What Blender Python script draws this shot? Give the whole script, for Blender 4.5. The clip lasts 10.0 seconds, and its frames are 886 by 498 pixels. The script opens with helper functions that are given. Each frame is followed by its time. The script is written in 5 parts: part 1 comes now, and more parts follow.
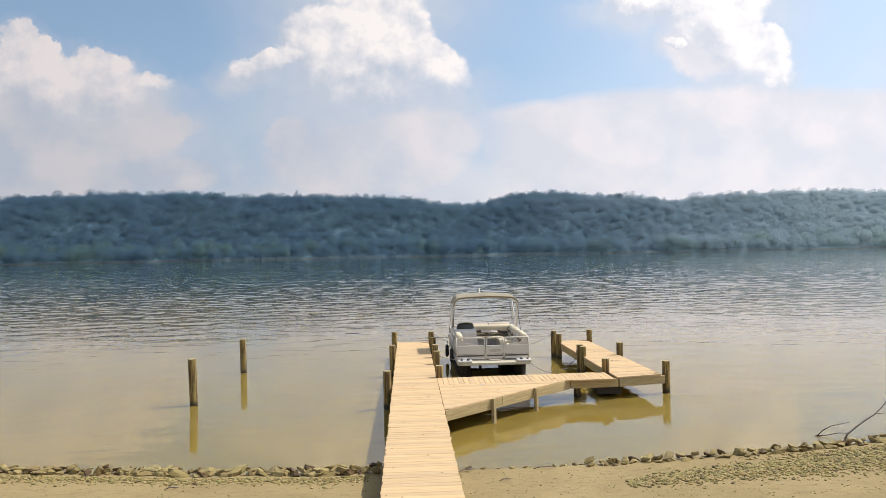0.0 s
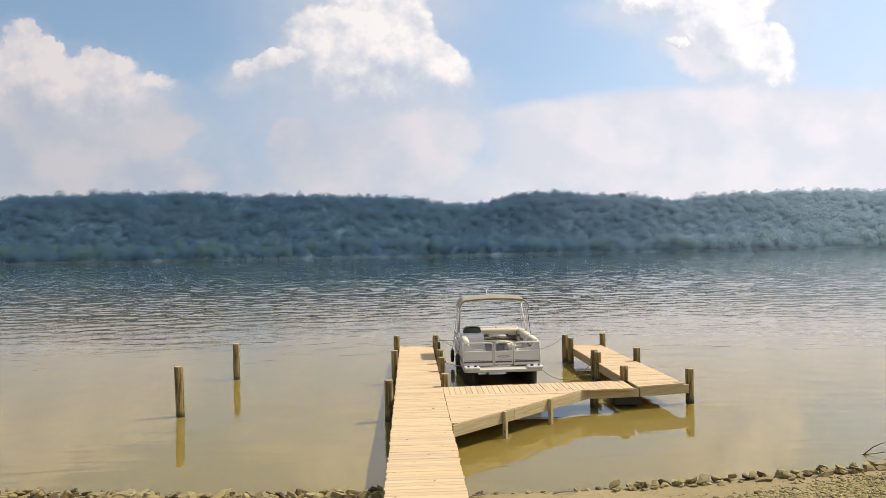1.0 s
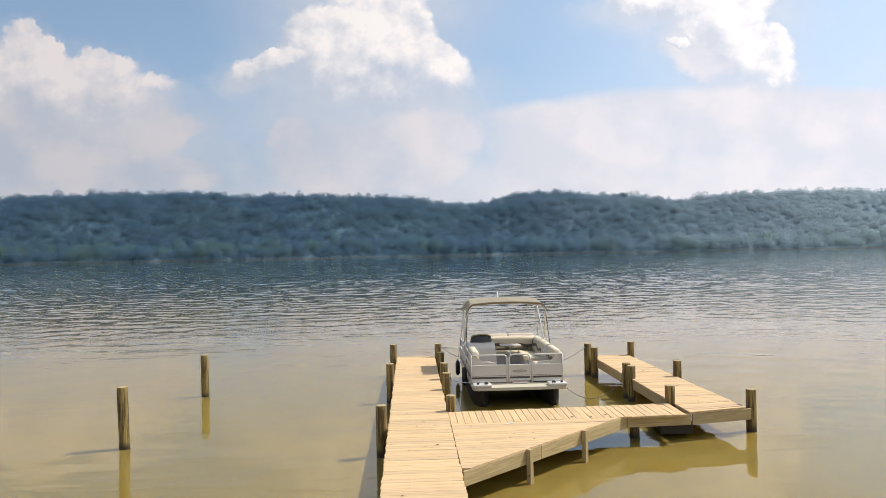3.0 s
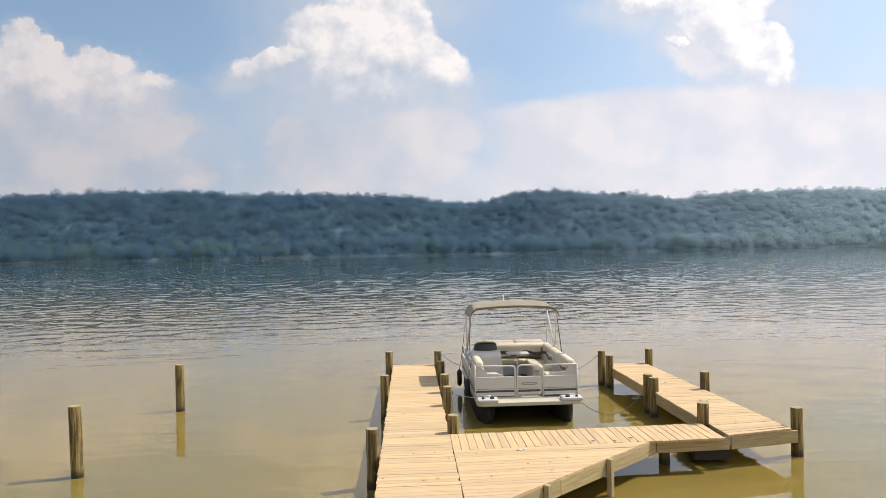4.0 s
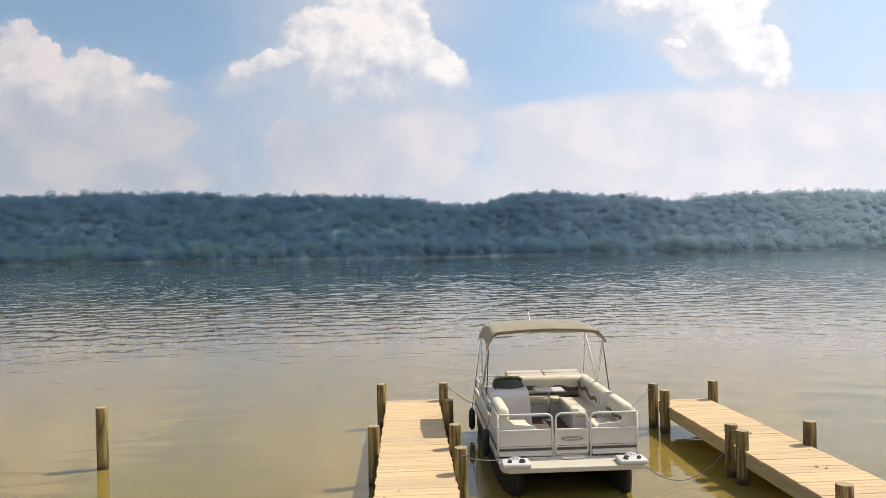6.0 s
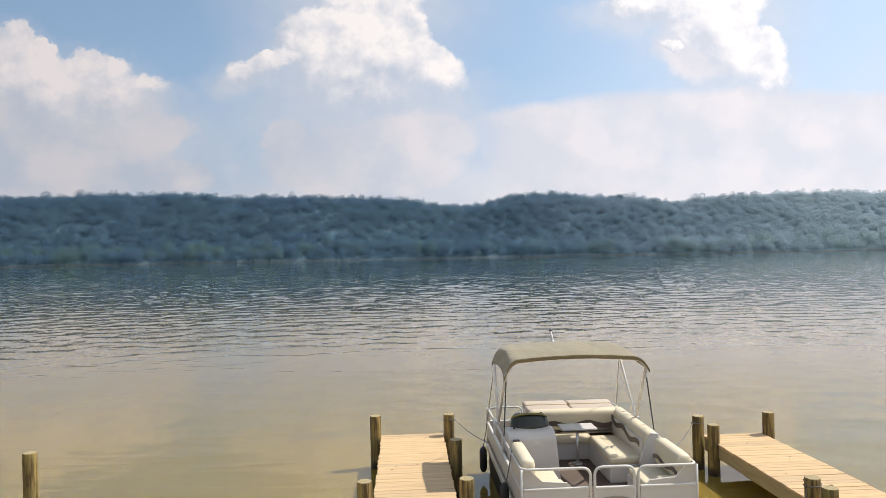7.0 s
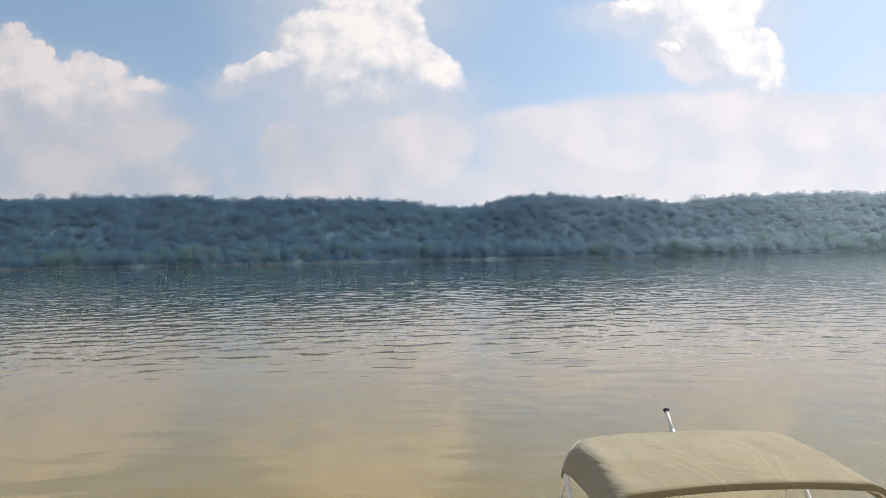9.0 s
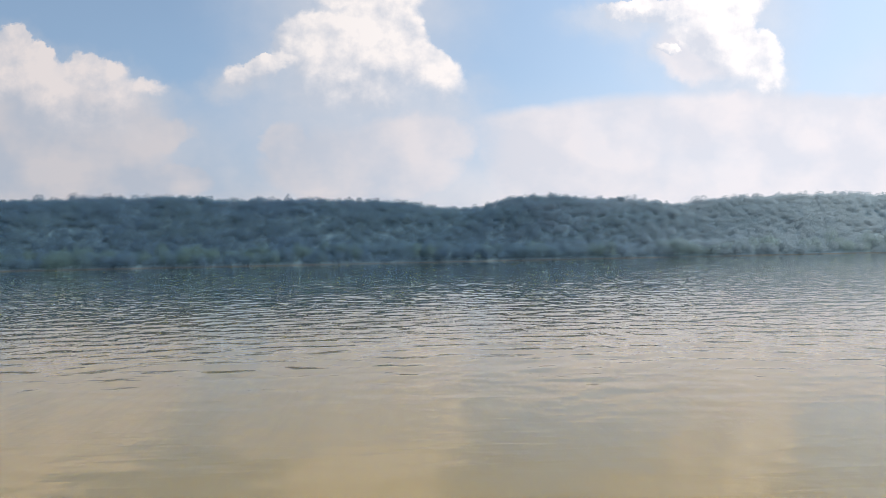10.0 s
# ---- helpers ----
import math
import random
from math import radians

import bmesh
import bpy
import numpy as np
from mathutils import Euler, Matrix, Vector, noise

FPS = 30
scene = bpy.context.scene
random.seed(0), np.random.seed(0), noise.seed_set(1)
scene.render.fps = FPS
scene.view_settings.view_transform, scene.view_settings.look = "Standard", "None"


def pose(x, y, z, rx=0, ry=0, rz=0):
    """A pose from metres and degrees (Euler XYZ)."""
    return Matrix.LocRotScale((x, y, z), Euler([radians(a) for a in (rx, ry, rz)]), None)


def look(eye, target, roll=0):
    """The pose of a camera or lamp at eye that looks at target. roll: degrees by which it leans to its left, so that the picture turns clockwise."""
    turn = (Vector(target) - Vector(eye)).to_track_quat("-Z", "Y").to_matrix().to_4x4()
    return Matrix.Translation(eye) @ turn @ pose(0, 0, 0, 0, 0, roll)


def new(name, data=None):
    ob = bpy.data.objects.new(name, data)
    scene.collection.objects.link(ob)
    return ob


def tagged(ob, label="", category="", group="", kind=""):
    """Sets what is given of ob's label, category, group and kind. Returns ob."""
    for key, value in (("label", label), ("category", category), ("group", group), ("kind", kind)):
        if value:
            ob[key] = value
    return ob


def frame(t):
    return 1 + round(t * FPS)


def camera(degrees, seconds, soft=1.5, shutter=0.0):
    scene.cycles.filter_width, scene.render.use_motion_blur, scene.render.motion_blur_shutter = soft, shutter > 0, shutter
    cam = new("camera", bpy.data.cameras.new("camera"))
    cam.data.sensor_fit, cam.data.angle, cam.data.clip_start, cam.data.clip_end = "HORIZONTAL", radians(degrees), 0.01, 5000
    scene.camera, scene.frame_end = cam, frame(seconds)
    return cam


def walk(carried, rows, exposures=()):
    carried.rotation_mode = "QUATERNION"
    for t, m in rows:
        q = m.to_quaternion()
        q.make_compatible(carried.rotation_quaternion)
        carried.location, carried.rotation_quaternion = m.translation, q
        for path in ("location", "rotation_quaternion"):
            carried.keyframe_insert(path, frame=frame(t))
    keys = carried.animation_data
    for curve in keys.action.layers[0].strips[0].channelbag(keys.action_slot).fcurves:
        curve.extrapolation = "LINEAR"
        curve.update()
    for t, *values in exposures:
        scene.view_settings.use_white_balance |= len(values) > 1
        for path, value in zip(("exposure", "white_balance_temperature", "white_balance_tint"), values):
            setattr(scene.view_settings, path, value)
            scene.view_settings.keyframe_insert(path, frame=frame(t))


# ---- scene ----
cam = camera(64.0, 10.0, soft=0.85)
PATH = [
    (0, (-0.806, -2.586, 4.253), (-0.705, -0.589, 4.258), -1.1),
    (0.5, (-0.819, -1.887, 4.244), (-0.723, 0.111, 4.249), -1.1),
    (1, (-0.826, -1.104, 4.233), (-0.732, 0.894, 4.238), -1.1),
    (1.5, (-0.826, -0.264, 4.209), (-0.732, 1.733, 4.215), -1.1),
    (2, (-0.814, 0.594, 4.167), (-0.721, 2.591, 4.173), -1.1),
    (2.5, (-0.803, 1.502, 4.122), (-0.71, 3.499, 4.128), -1.1),
    (4, (-0.721, 4.425, 4.076), (-0.625, 6.423, 4.079), -1.1),
    (4.5, (-0.71, 5.486, 4.087), (-0.613, 7.484, 4.09), -1.1),
    (5, (-0.707, 6.59, 4.101), (-0.608, 8.588, 4.103), -1.1),
    (5.5, (-0.713, 7.776, 4.106), (-0.613, 9.773, 4.111), -1.1),
    (7, (-0.748, 11.597, 4.276), (-0.638, 13.594, 4.287), -1.1),
    (7.5, (-0.73, 13.013, 4.333), (-0.619, 15.01, 4.344), -1.2),
    (8, (-0.739, 14.46, 4.37), (-0.626, 16.457, 4.383), -1.2),
    (8.5, (-0.717, 15.952, 4.41), (-0.603, 17.949, 4.425), -1.2),
    (9, (-0.727, 17.459, 4.430), (-0.611, 19.459, 4.4466), -1.2),
    (9.5, (-0.737, 18.966, 4.475), (-0.621, 20.966, 4.4922), -1.2),
    (10, (-0.747, 20.473, 4.530), (-0.631, 22.473, 4.5498), -1.2),
]
walk(cam, [(t, look(eye, target, roll)) for t, eye, target, roll in PATH])


# ---------------------------------------------------------------- light
SUN_WAY = Vector((1.35, 0.36, 1.80)).normalized()      # towards the sun

sun_data = bpy.data.lights.new("sun", "SUN")
sun_data.energy, sun_data.angle, sun_data.color = 4.7, radians(0.6), (1.0, 0.95, 0.86)
sun = new("sun", sun_data)
sun.matrix_world = look(SUN_WAY * 50, (0, 0, 0))

world = bpy.data.worlds.new("sky")
scene.world = world
world.use_nodes = True


class Nodes:
    """A short way to write node graphs."""

    def __init__(self, tree):
        self.tree = tree
        self.tree.nodes.clear()

    def add(self, kind, inputs=(), operation="", blend="", data="", smooth=False, clamp=False):
        n = self.tree.nodes.new(kind)
        if operation:
            n.operation = operation
        if data:
            n.data_type = data
        if blend:
            n.blend_type = blend
        if smooth:
            n.interpolation_type = "SMOOTHSTEP"
        if clamp:
            n.use_clamp = True
        for k, v in dict(inputs).items():
            if isinstance(v, bpy.types.NodeSocket):
                self.tree.links.new(v, n.inputs[k])
            else:
                n.inputs[k].default_value = v
        return n

    def math(self, op, a, b=0.0, c=0.0, clamp=False):
        return self.add("ShaderNodeMath", {0: a, 1: b, 2: c}, operation=op, clamp=clamp).outputs[0]

    def vec(self, op, a, b=(0, 0, 0), c=(0, 0, 0)):
        n = self.add("ShaderNodeVectorMath", {0: a, 1: b, 2: c}, operation=op)
        return n.outputs["Value"] if op in ("LENGTH", "DOT_PRODUCT") else n.outputs["Vector"]

    def step(self, x, lo, hi, a=0.0, b=1.0):
        return self.add("ShaderNodeMapRange", {0: x, 1: lo, 2: hi, 3: a, 4: b}, smooth=True).outputs[0]

    def noise(self, v, scale, detail=4.0, rough=0.55, out="Fac", distort=0.0):
        return self.add("ShaderNodeTexNoise", {"Vector": v, "Scale": scale, "Detail": detail, "Roughness": rough,
                                               "Distortion": distort}).outputs[out]

    def mix(self, f, a, b, blend="MIX"):
        n = self.add("ShaderNodeMix", data="RGBA", blend=blend)
        for k, v in ((0, f), (6, a), (7, b)):
            if isinstance(v, bpy.types.NodeSocket):
                self.tree.links.new(v, n.inputs[k])
            else:
                n.inputs[k].default_value = (*v, 1) if isinstance(v, tuple) and len(v) == 3 else v
        return n.outputs[2]

    def ramp(self, f, stops):
        n = self.add("ShaderNodeValToRGB", {0: f})
        e = n.color_ramp.elements
        while len(e) < len(stops):
            e.new(0.5)
        for el, (p, c) in zip(e, stops):
            el.position, el.color = p, (*c, 1)
        return n.outputs[0]


# clouds: middle and half sizes, as slopes sideways and upwards of the view across the river
HEAPS = [(-0.480, 0.234, 0.099, 0.041), (-0.395, 0.231, 0.057, 0.033), (-0.352, 0.246, 0.046, 0.015), (-0.42, 0.262, 0.05, 0.026), (-0.528, 0.306, 0.027, 0.024),
         (-0.498, 0.284, 0.034, 0.022), (-0.226, 0.252, 0.026, 0.020), (-0.180, 0.275, 0.030, 0.012), (-0.105, 0.300, 0.072, 0.054),
         (-0.02, 0.306, 0.064, 0.067), (0.058, 0.248, 0.046, 0.034), (0.028, 0.262, 0.042, 0.040), (-0.200, 0.262, 0.034, 0.014), (-0.505, 0.262, 0.05, 0.030), (-0.061, 0.238, 0.100, 0.038), (0.336, 0.349, 0.049, 0.013),
         (0.467, 0.32, 0.058, 0.052), (0.512, 0.279, 0.046, 0.046), (0.534, 0.245, 0.034, 0.032), (0.388, 0.290, 0.020, 0.009),
         (-0.042, 0.41, 0.103, 0.063), (0.469, 0.418, 0.083, 0.079), (-0.560, 0.246, 0.064, 0.049), (0.439, 0.33, 0.051, 0.038), (0.487, 0.275, 0.052, 0.041),
         (-0.440, 0.205, 0.130, 0.044), (0.40, 0.345, 0.075, 0.020), (-0.8, 0.27, 0.12, 0.06), (0.95, 0.29, 0.13, 0.07)]
BANKS = [(-0.481, 0.141, 0.205, 0.09), (-0.335, 0.178, 0.060, 0.034), (-0.321, 0.11, 0.081, 0.03), (-0.056, 0.123, 0.178, 0.075),
         (-0.163, 0.166, 0.039, 0.036), (0.033, 0.166, 0.104, 0.047), (0.498, 0.194, 0.058, 0.039), (-0.50, 0.205, 0.21, 0.050), (0.43, 0.285, 0.075, 0.05)]


def build_sky(g):
    way = g.add("ShaderNodeTexCoord").outputs["Generated"]
    dome = g.add("ShaderNodeTexSky")
    dome.sky_type, dome.sun_disc = "NISHITA", False
    dome.sun_elevation, dome.sun_rotation = math.asin(SUN_WAY.z), math.atan2(SUN_WAY.x, SUN_WAY.y)
    dome.air_density, dome.dust_density, dome.ozone_density = 1.0, 2.0, 1.5
    sky = g.vec("MULTIPLY", dome.outputs[0], (SKY, SKY, SKY))
    sides = g.add("ShaderNodeSeparateXYZ", {0: way})
    x, y, z = sides.outputs
    ahead = g.math("MAXIMUM", y, 0.12)
    flat = g.add("ShaderNodeCombineXYZ", {0: g.math("DIVIDE", x, ahead), 1: g.math("DIVIDE", z, ahead)}).outputs[0]
    # thin summer haze over the blue, thicker low down
    veil = g.math("MULTIPLY_ADD", g.noise(flat, 3.0, 4.0), 0.22, g.step(z, 0.50, 0.08, 0.30, 0.45))
    veil = g.math("ADD", veil, g.step(x, 0.0, 0.6, 0.0, 0.15))
    sky = g.mix(veil, sky, g.mix(g.step(x, -0.1, 0.5), (0.41, 0.61, 0.87), (0.55, 0.70, 0.89)))
    wob = g.vec("SUBTRACT", g.noise(flat, 14.0, 7.0, 0.60, "Color"), (0.5, 0.5, 0.5))
    fine = g.vec("SUBTRACT", g.noise(flat, 50.0, 5.0, 0.62, "Color"), (0.5, 0.5, 0.5))
    edge = g.vec("MULTIPLY_ADD", wob, (0.062, 0.058, 0.0), flat)
    edge = g.vec("MULTIPLY_ADD", fine, (0.020, 0.019, 0.0), edge)
    loose = g.vec("MULTIPLY_ADD", wob, (0.085, 0.080, 0.0), flat)

    def field(spots, at, blend, dx=0.0, dz=0.0, grow=1.0):
        total = None
        for cx, cz, rx, rz in spots:
            away = g.vec("MULTIPLY", g.vec("SUBTRACT", at, (cx + dx * rx, cz + dz * rz, 0)), (grow / rx, grow / rz, 0))
            d = g.math("SUBTRACT", 1.0, g.vec("LENGTH", away))
            total = d if total is None else g.math("SMOOTH_MAX", total, d, blend)
        return total

    heap = field(HEAPS, edge, 0.22)
    sunny = field(HEAPS, edge, 0.25, 0.34, 0.50, 0.95)
    high = g.add("ShaderNodeSeparateXYZ", {0: edge}).outputs[1]
    # crisp above, melting away underneath
    body = g.step(heap, -0.10, g.step(high, 0.225, 0.285, 0.95, 0.12))
    shade = g.step(field(HEAPS, loose, 0.3, -0.15, -0.75, 0.64), -0.60, 0.75)
    sep = g.add("ShaderNodeSeparateXYZ", {0: edge})
    calm = g.add("ShaderNodeSeparateXYZ", {0: g.vec("MULTIPLY_ADD", wob, (0.030, 0.020, 0.0), flat)})
    rise = g.math("MULTIPLY", g.step(calm.outputs[0], 0.36, 0.0), -0.034)
    level = g.math("SUBTRACT", calm.outputs[1], rise)
    sheet = g.math("MULTIPLY", g.step(level, 0.236, 0.214), g.step(sep.outputs[0], 0.06, 0.16))
    bank = g.math("MAXIMUM", sheet, g.step(field(BANKS, edge, 0.2), -0.08, 0.40))
    bank = g.math("MULTIPLY", bank, g.step(g.noise(flat, 5.0, 5.0, 0.6), 0.25, 0.6, 0.82, 0.97))
    low = g.step(z, 0.25, 0.03, 0.0, 0.85)
    # over and behind the view the same broken cloud goes on
    rest = g.math("MULTIPLY", g.step(g.noise(way, 2.4, 5.0, 0.6), 0.38, 0.76), g.step(z, 0.40, 0.6))
    back = g.math("MULTIPLY", g.step(g.noise(way, 3.0, 5.0, 0.6), 0.42, 0.6), g.step(y, 0.25, -0.05))
    rest = g.math("MAXIMUM", rest, back)
    # heaps are lit from the sun's side
    puff = g.math("SUBTRACT", g.noise(flat, 17.0, 6.0, 0.58), g.noise(g.vec("ADD", flat, (0.017, 0.015, 0)), 17.0, 6.0, 0.58))
    roll = g.math("SUBTRACT", g.noise(flat, 9.0, 4.0, 0.5), g.noise(g.vec("ADD", flat, (0.022, 0.024, 0)), 9.0, 4.0, 0.5))
    crest = g.step(g.math("ADD", high, g.step(x, -0.28, -0.18, 0.045, 0.0)), 0.240, 0.285, 0.15, 1.0)
    crest = g.math("MAXIMUM", crest, g.step(g.add("ShaderNodeSeparateXYZ", {0: edge}).outputs[0], -0.01, 0.05))
    lit = g.math("MULTIPLY_ADD", puff, 2.3, g.math("MULTIPLY", crest, g.step(sunny, -0.40, 0.50, 0.05, 0.92)), True)
    heap_col = g.mix(lit, (0.58, 0.615, 0.70), g.mix(g.step(x, -0.36, -0.12), (0.88, 0.815, 0.815), (0.95, 0.895, 0.885)))
    body = g.math("MULTIPLY", body, g.math("MULTIPLY_ADD", lit, 0.28, 0.72))
    broad = g.step(g.noise(g.vec("MULTIPLY", flat, (1.0, 1.5, 1.0)), 7.0, 5.0, 0.52), 0.34, 0.68)
    bank_col = g.mix(g.math("MULTIPLY_ADD", roll, 3.0, broad, True), g.mix(g.step(x, -0.25, 0.15), (0.53, 0.575, 0.67), (0.66, 0.665, 0.73)), g.mix(g.step(x, -0.25, 0.15), (0.69, 0.665, 0.70), (0.775, 0.735, 0.765)))
    c = g.mix(g.math("MULTIPLY", shade, 0.80), sky, g.mix(g.math("MULTIPLY_ADD", puff, 1.5, 0.4, True), (0.54, 0.60, 0.70), (0.68, 0.685, 0.74)))
    c = g.mix(g.math("MAXIMUM", bank, low), c, bank_col)
    c = g.mix(g.math("MULTIPLY", rest, 0.7), c, (0.74, 0.74, 0.76))
    c = g.mix(body, c, heap_col)
    # brighter towards the sun
    bg = g.add("ShaderNodeBackground", {"Color": c, "Strength": g.step(x, -0.6, 0.7, 0.85, 1.24)})
    g.add("ShaderNodeOutputWorld", {0: bg.outputs[0]})


SKY = 0.12
build_sky(Nodes(world.node_tree))


# ---------------------------------------------------------------- materials
def material(name, paint):
    m = bpy.data.materials.new(name)
    m.use_nodes = True
    g = Nodes(m.node_tree)
    bsdf = g.add("ShaderNodeBsdfPrincipled")
    g.add("ShaderNodeOutputMaterial", {0: bsdf.outputs[0]})
    paint(g, bsdf)
    return m


def put(g, bsdf, **values):
    for k, v in values.items():
        k = {"color": "Base Color", "rough": "Roughness", "metal": "Metallic", "bump": "Normal", "ior": "IOR",
             "spec": "Specular IOR Level", "coat": "Coat Weight", "sheen": "Sheen Weight", "alpha": "Alpha",
             "transmit": "Transmission Weight"}[k]
        if isinstance(v, bpy.types.NodeSocket):
            g.tree.links.new(v, bsdf.inputs[k])
        else:
            bsdf.inputs[k].default_value = (*v, 1) if isinstance(v, tuple) and len(v) == 3 else v


def relief(g, height, strength, distance):
    return g.add("ShaderNodeBump", {"Height": height, "Strength": strength, "Distance": distance}).outputs[0]


def plain(name, color, rough, metal=0.0, grain=60.0, vary=0.12, bump=0.0, spec=0.5, sheen=0.0):
    """A plain surface with fine grain and broad soiling."""
    def paint(g, b):
        p = g.add("ShaderNodeTexCoord").outputs["Object"]
        broad, fine = g.noise(p, 2.2, 4.0), g.noise(p, grain, 3.0)
        v = g.math("ADD", g.math("MULTIPLY_ADD", broad, vary * 1.6, 1 - vary * 1.3), g.math("MULTIPLY_ADD", fine, vary, 0))
        put(g, b, color=g.vec("MULTIPLY", (*color,), g.add("ShaderNodeCombineXYZ", {0: v, 1: v, 2: v}).outputs[0]), metal=metal, spec=spec, sheen=sheen,
            rough=g.math("MULTIPLY_ADD", broad, 0.16, rough - 0.08))
        if bump:
            put(g, b, bump=relief(g, fine, 0.5, bump))
    return material(name, paint)


def wood(name, axis, pale, dark, grey=0.15):
    """Sawn softwood; the grain runs along the axis (0, 1, 2) of the object."""
    def paint(g, b):
        p = g.add("ShaderNodeTexCoord").outputs["Object"]
        seed = g.add("ShaderNodeObjectInfo").outputs["Random"]
        off = g.add("ShaderNodeCombineXYZ", {0: g.math("MULTIPLY", seed, 37.0), 1: g.math("MULTIPLY", seed, 91.0), 2: g.math("MULTIPLY", seed, 13.0)}).outputs[0]
        k = [34.0, 34.0, 34.0]
        k[axis] = 1.6
        q = g.vec("ADD", g.vec("MULTIPLY", p, tuple(k)), off)
        rings = g.noise(q, 1.0, 4.0, 0.6, distort=0.6)
        k2 = [7.0, 7.0, 7.0]
        k2[axis] = 0.9
        broad = g.noise(g.vec("ADD", g.vec("MULTIPLY", p, tuple(k2)), off), 1.0, 3.0)
        knot = g.step(g.add("ShaderNodeTexVoronoi", {"Vector": g.vec("ADD", g.vec("MULTIPLY", p, (3.4, 3.4, 3.4)), off), "Scale": 1.0}).outputs["Distance"], 0.10, 0.045)
        c = g.mix(g.step(rings, 0.35, 0.72), pale, dark)
        c = g.mix(g.step(broad, 0.5, 0.8, 0.0, grey * 2.5), c, (0.30, 0.25, 0.19))
        tone = g.math("MULTIPLY_ADD", seed, 0.20, 0.90)
        c = g.vec("MULTIPLY", c, g.add("ShaderNodeCombineXYZ", {0: tone, 1: g.math("MULTIPLY_ADD", seed, 0.17, 0.915), 2: g.math("MULTIPLY_ADD", seed, 0.10, 0.95)}).outputs[0])
        c = g.mix(g.math("MULTIPLY", knot, 0.75), c, (0.10, 0.055, 0.03))
        put(g, b, color=c, rough=g.math("MULTIPLY_ADD", rings, 0.2, 0.68), spec=0.3, bump=relief(g, rings, 0.5, 0.004))
    return material(name, paint)


def post_wood(g, b):
    """Treated round timber: greenish brown, checked along its length, dark and wet at the waterline."""
    p = g.add("ShaderNodeTexCoord").outputs["Object"]
    seed = g.add("ShaderNodeObjectInfo").outputs["Random"]
    off = g.add("ShaderNodeCombineXYZ", {0: g.math("MULTIPLY", seed, 57.0), 1: g.math("MULTIPLY", seed, 23.0), 2: g.math("MULTIPLY", seed, 71.0)}).outputs[0]
    streak = g.noise(g.vec("ADD", g.vec("MULTIPLY", p, (20, 20, 1.3)), off), 1.0, 5.0, 0.65)
    blotch = g.noise(g.vec("ADD", p, off), 3.5, 4.0)
    c = g.mix(g.step(streak, 0.35, 0.60), (0.400, 0.282, 0.095), (0.085, 0.054, 0.022))
    c = g.mix(g.step(blotch, 0.45, 0.75, 0, 0.7), c, (0.240, 0.185, 0.062))
    h = g.math("ADD", g.add("ShaderNodeSeparateXYZ", {0: p}).outputs[2], g.math("MULTIPLY_ADD", streak, 0.16, -0.08))
    wet = g.step(g.math("MULTIPLY_ADD", blotch, 0.25, h), 0.34, 0.17)
    c = g.mix(wet, c, (0.05, 0.036, 0.02))
    cut = g.step(g.add("ShaderNodeSeparateXYZ", {0: g.add("ShaderNodeNewGeometry").outputs["True Normal"]}).outputs[2], 0.6, 0.9)
    ring = g.noise(g.vec("MULTIPLY", p, (40, 40, 1)), 1.0, 3.0)
    c = g.mix(cut, c, g.mix(ring, (0.44, 0.35, 0.19), (0.32, 0.24, 0.12)))
    put(g, b, color=c, rough=g.math("MULTIPLY_ADD", wet, -0.35, 0.78), spec=0.4, bump=relief(g, streak, 1.0, 0.03))


def water_paint(g, b):
    """Silty river water; the fine ripples that ride on the waves."""
    p = g.add("ShaderNodeTexCoord").outputs["Object"]
    y = g.add("ShaderNodeSeparateXYZ", {0: p}).outputs[1]
    patch = g.noise(g.vec("MULTIPLY", p, (0.025, 0.06, 1)), 1.0, 3.0)
    ruffle = g.step(g.math("MULTIPLY_ADD", patch, 60.0, y), 45.0, 170.0, 0.01, 0.60)
    chop = g.noise(g.vec("MULTIPLY", p, (1.3, 0.26, 1.0)), 1.0, 2.0, 0.5, distort=0.3)
    lap = g.noise(g.vec("MULTIPLY", p, (0.5, 2.0, 1.0)), 1.0, 2.2, 0.5, distort=0.6)
    breath = g.step(g.noise(g.vec("MULTIPLY", p, (0.12, 0.25, 1)), 1.0, 2.0), 0.35, 0.65, 0.025, 0.10)
    # cat's-paws: small patches of fine ripples on the calm water
    paw = g.step(g.noise(g.vec("MULTIPLY", p, (0.16, 0.30, 1)), 1.0, 3.0), 0.50, 0.66, 0.0, 0.030)
    lap = g.math("ADD", g.math("MULTIPLY", lap, breath), g.math("MULTIPLY", g.noise(g.vec("MULTIPLY", p, (2.2, 7.0, 1.0)), 1.0, 2.0, 0.5, distort=0.4), paw))
    silt = g.noise(g.vec("MULTIPLY", p, (0.10, 0.16, 1)), 1.0, 4.0)
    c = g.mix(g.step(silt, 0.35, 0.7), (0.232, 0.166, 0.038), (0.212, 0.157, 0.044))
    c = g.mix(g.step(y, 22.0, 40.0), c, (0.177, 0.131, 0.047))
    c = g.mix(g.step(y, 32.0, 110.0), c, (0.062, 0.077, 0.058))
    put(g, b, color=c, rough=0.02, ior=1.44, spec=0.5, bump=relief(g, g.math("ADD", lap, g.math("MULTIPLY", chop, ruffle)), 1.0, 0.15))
    b.subsurface_method = "RANDOM_WALK"
    b.inputs["Subsurface Weight"].default_value = 1.0
    b.inputs["Subsurface Radius"].default_value = (1.0, 0.8, 0.35)
    b.inputs["Subsurface Scale"].default_value = 0.13


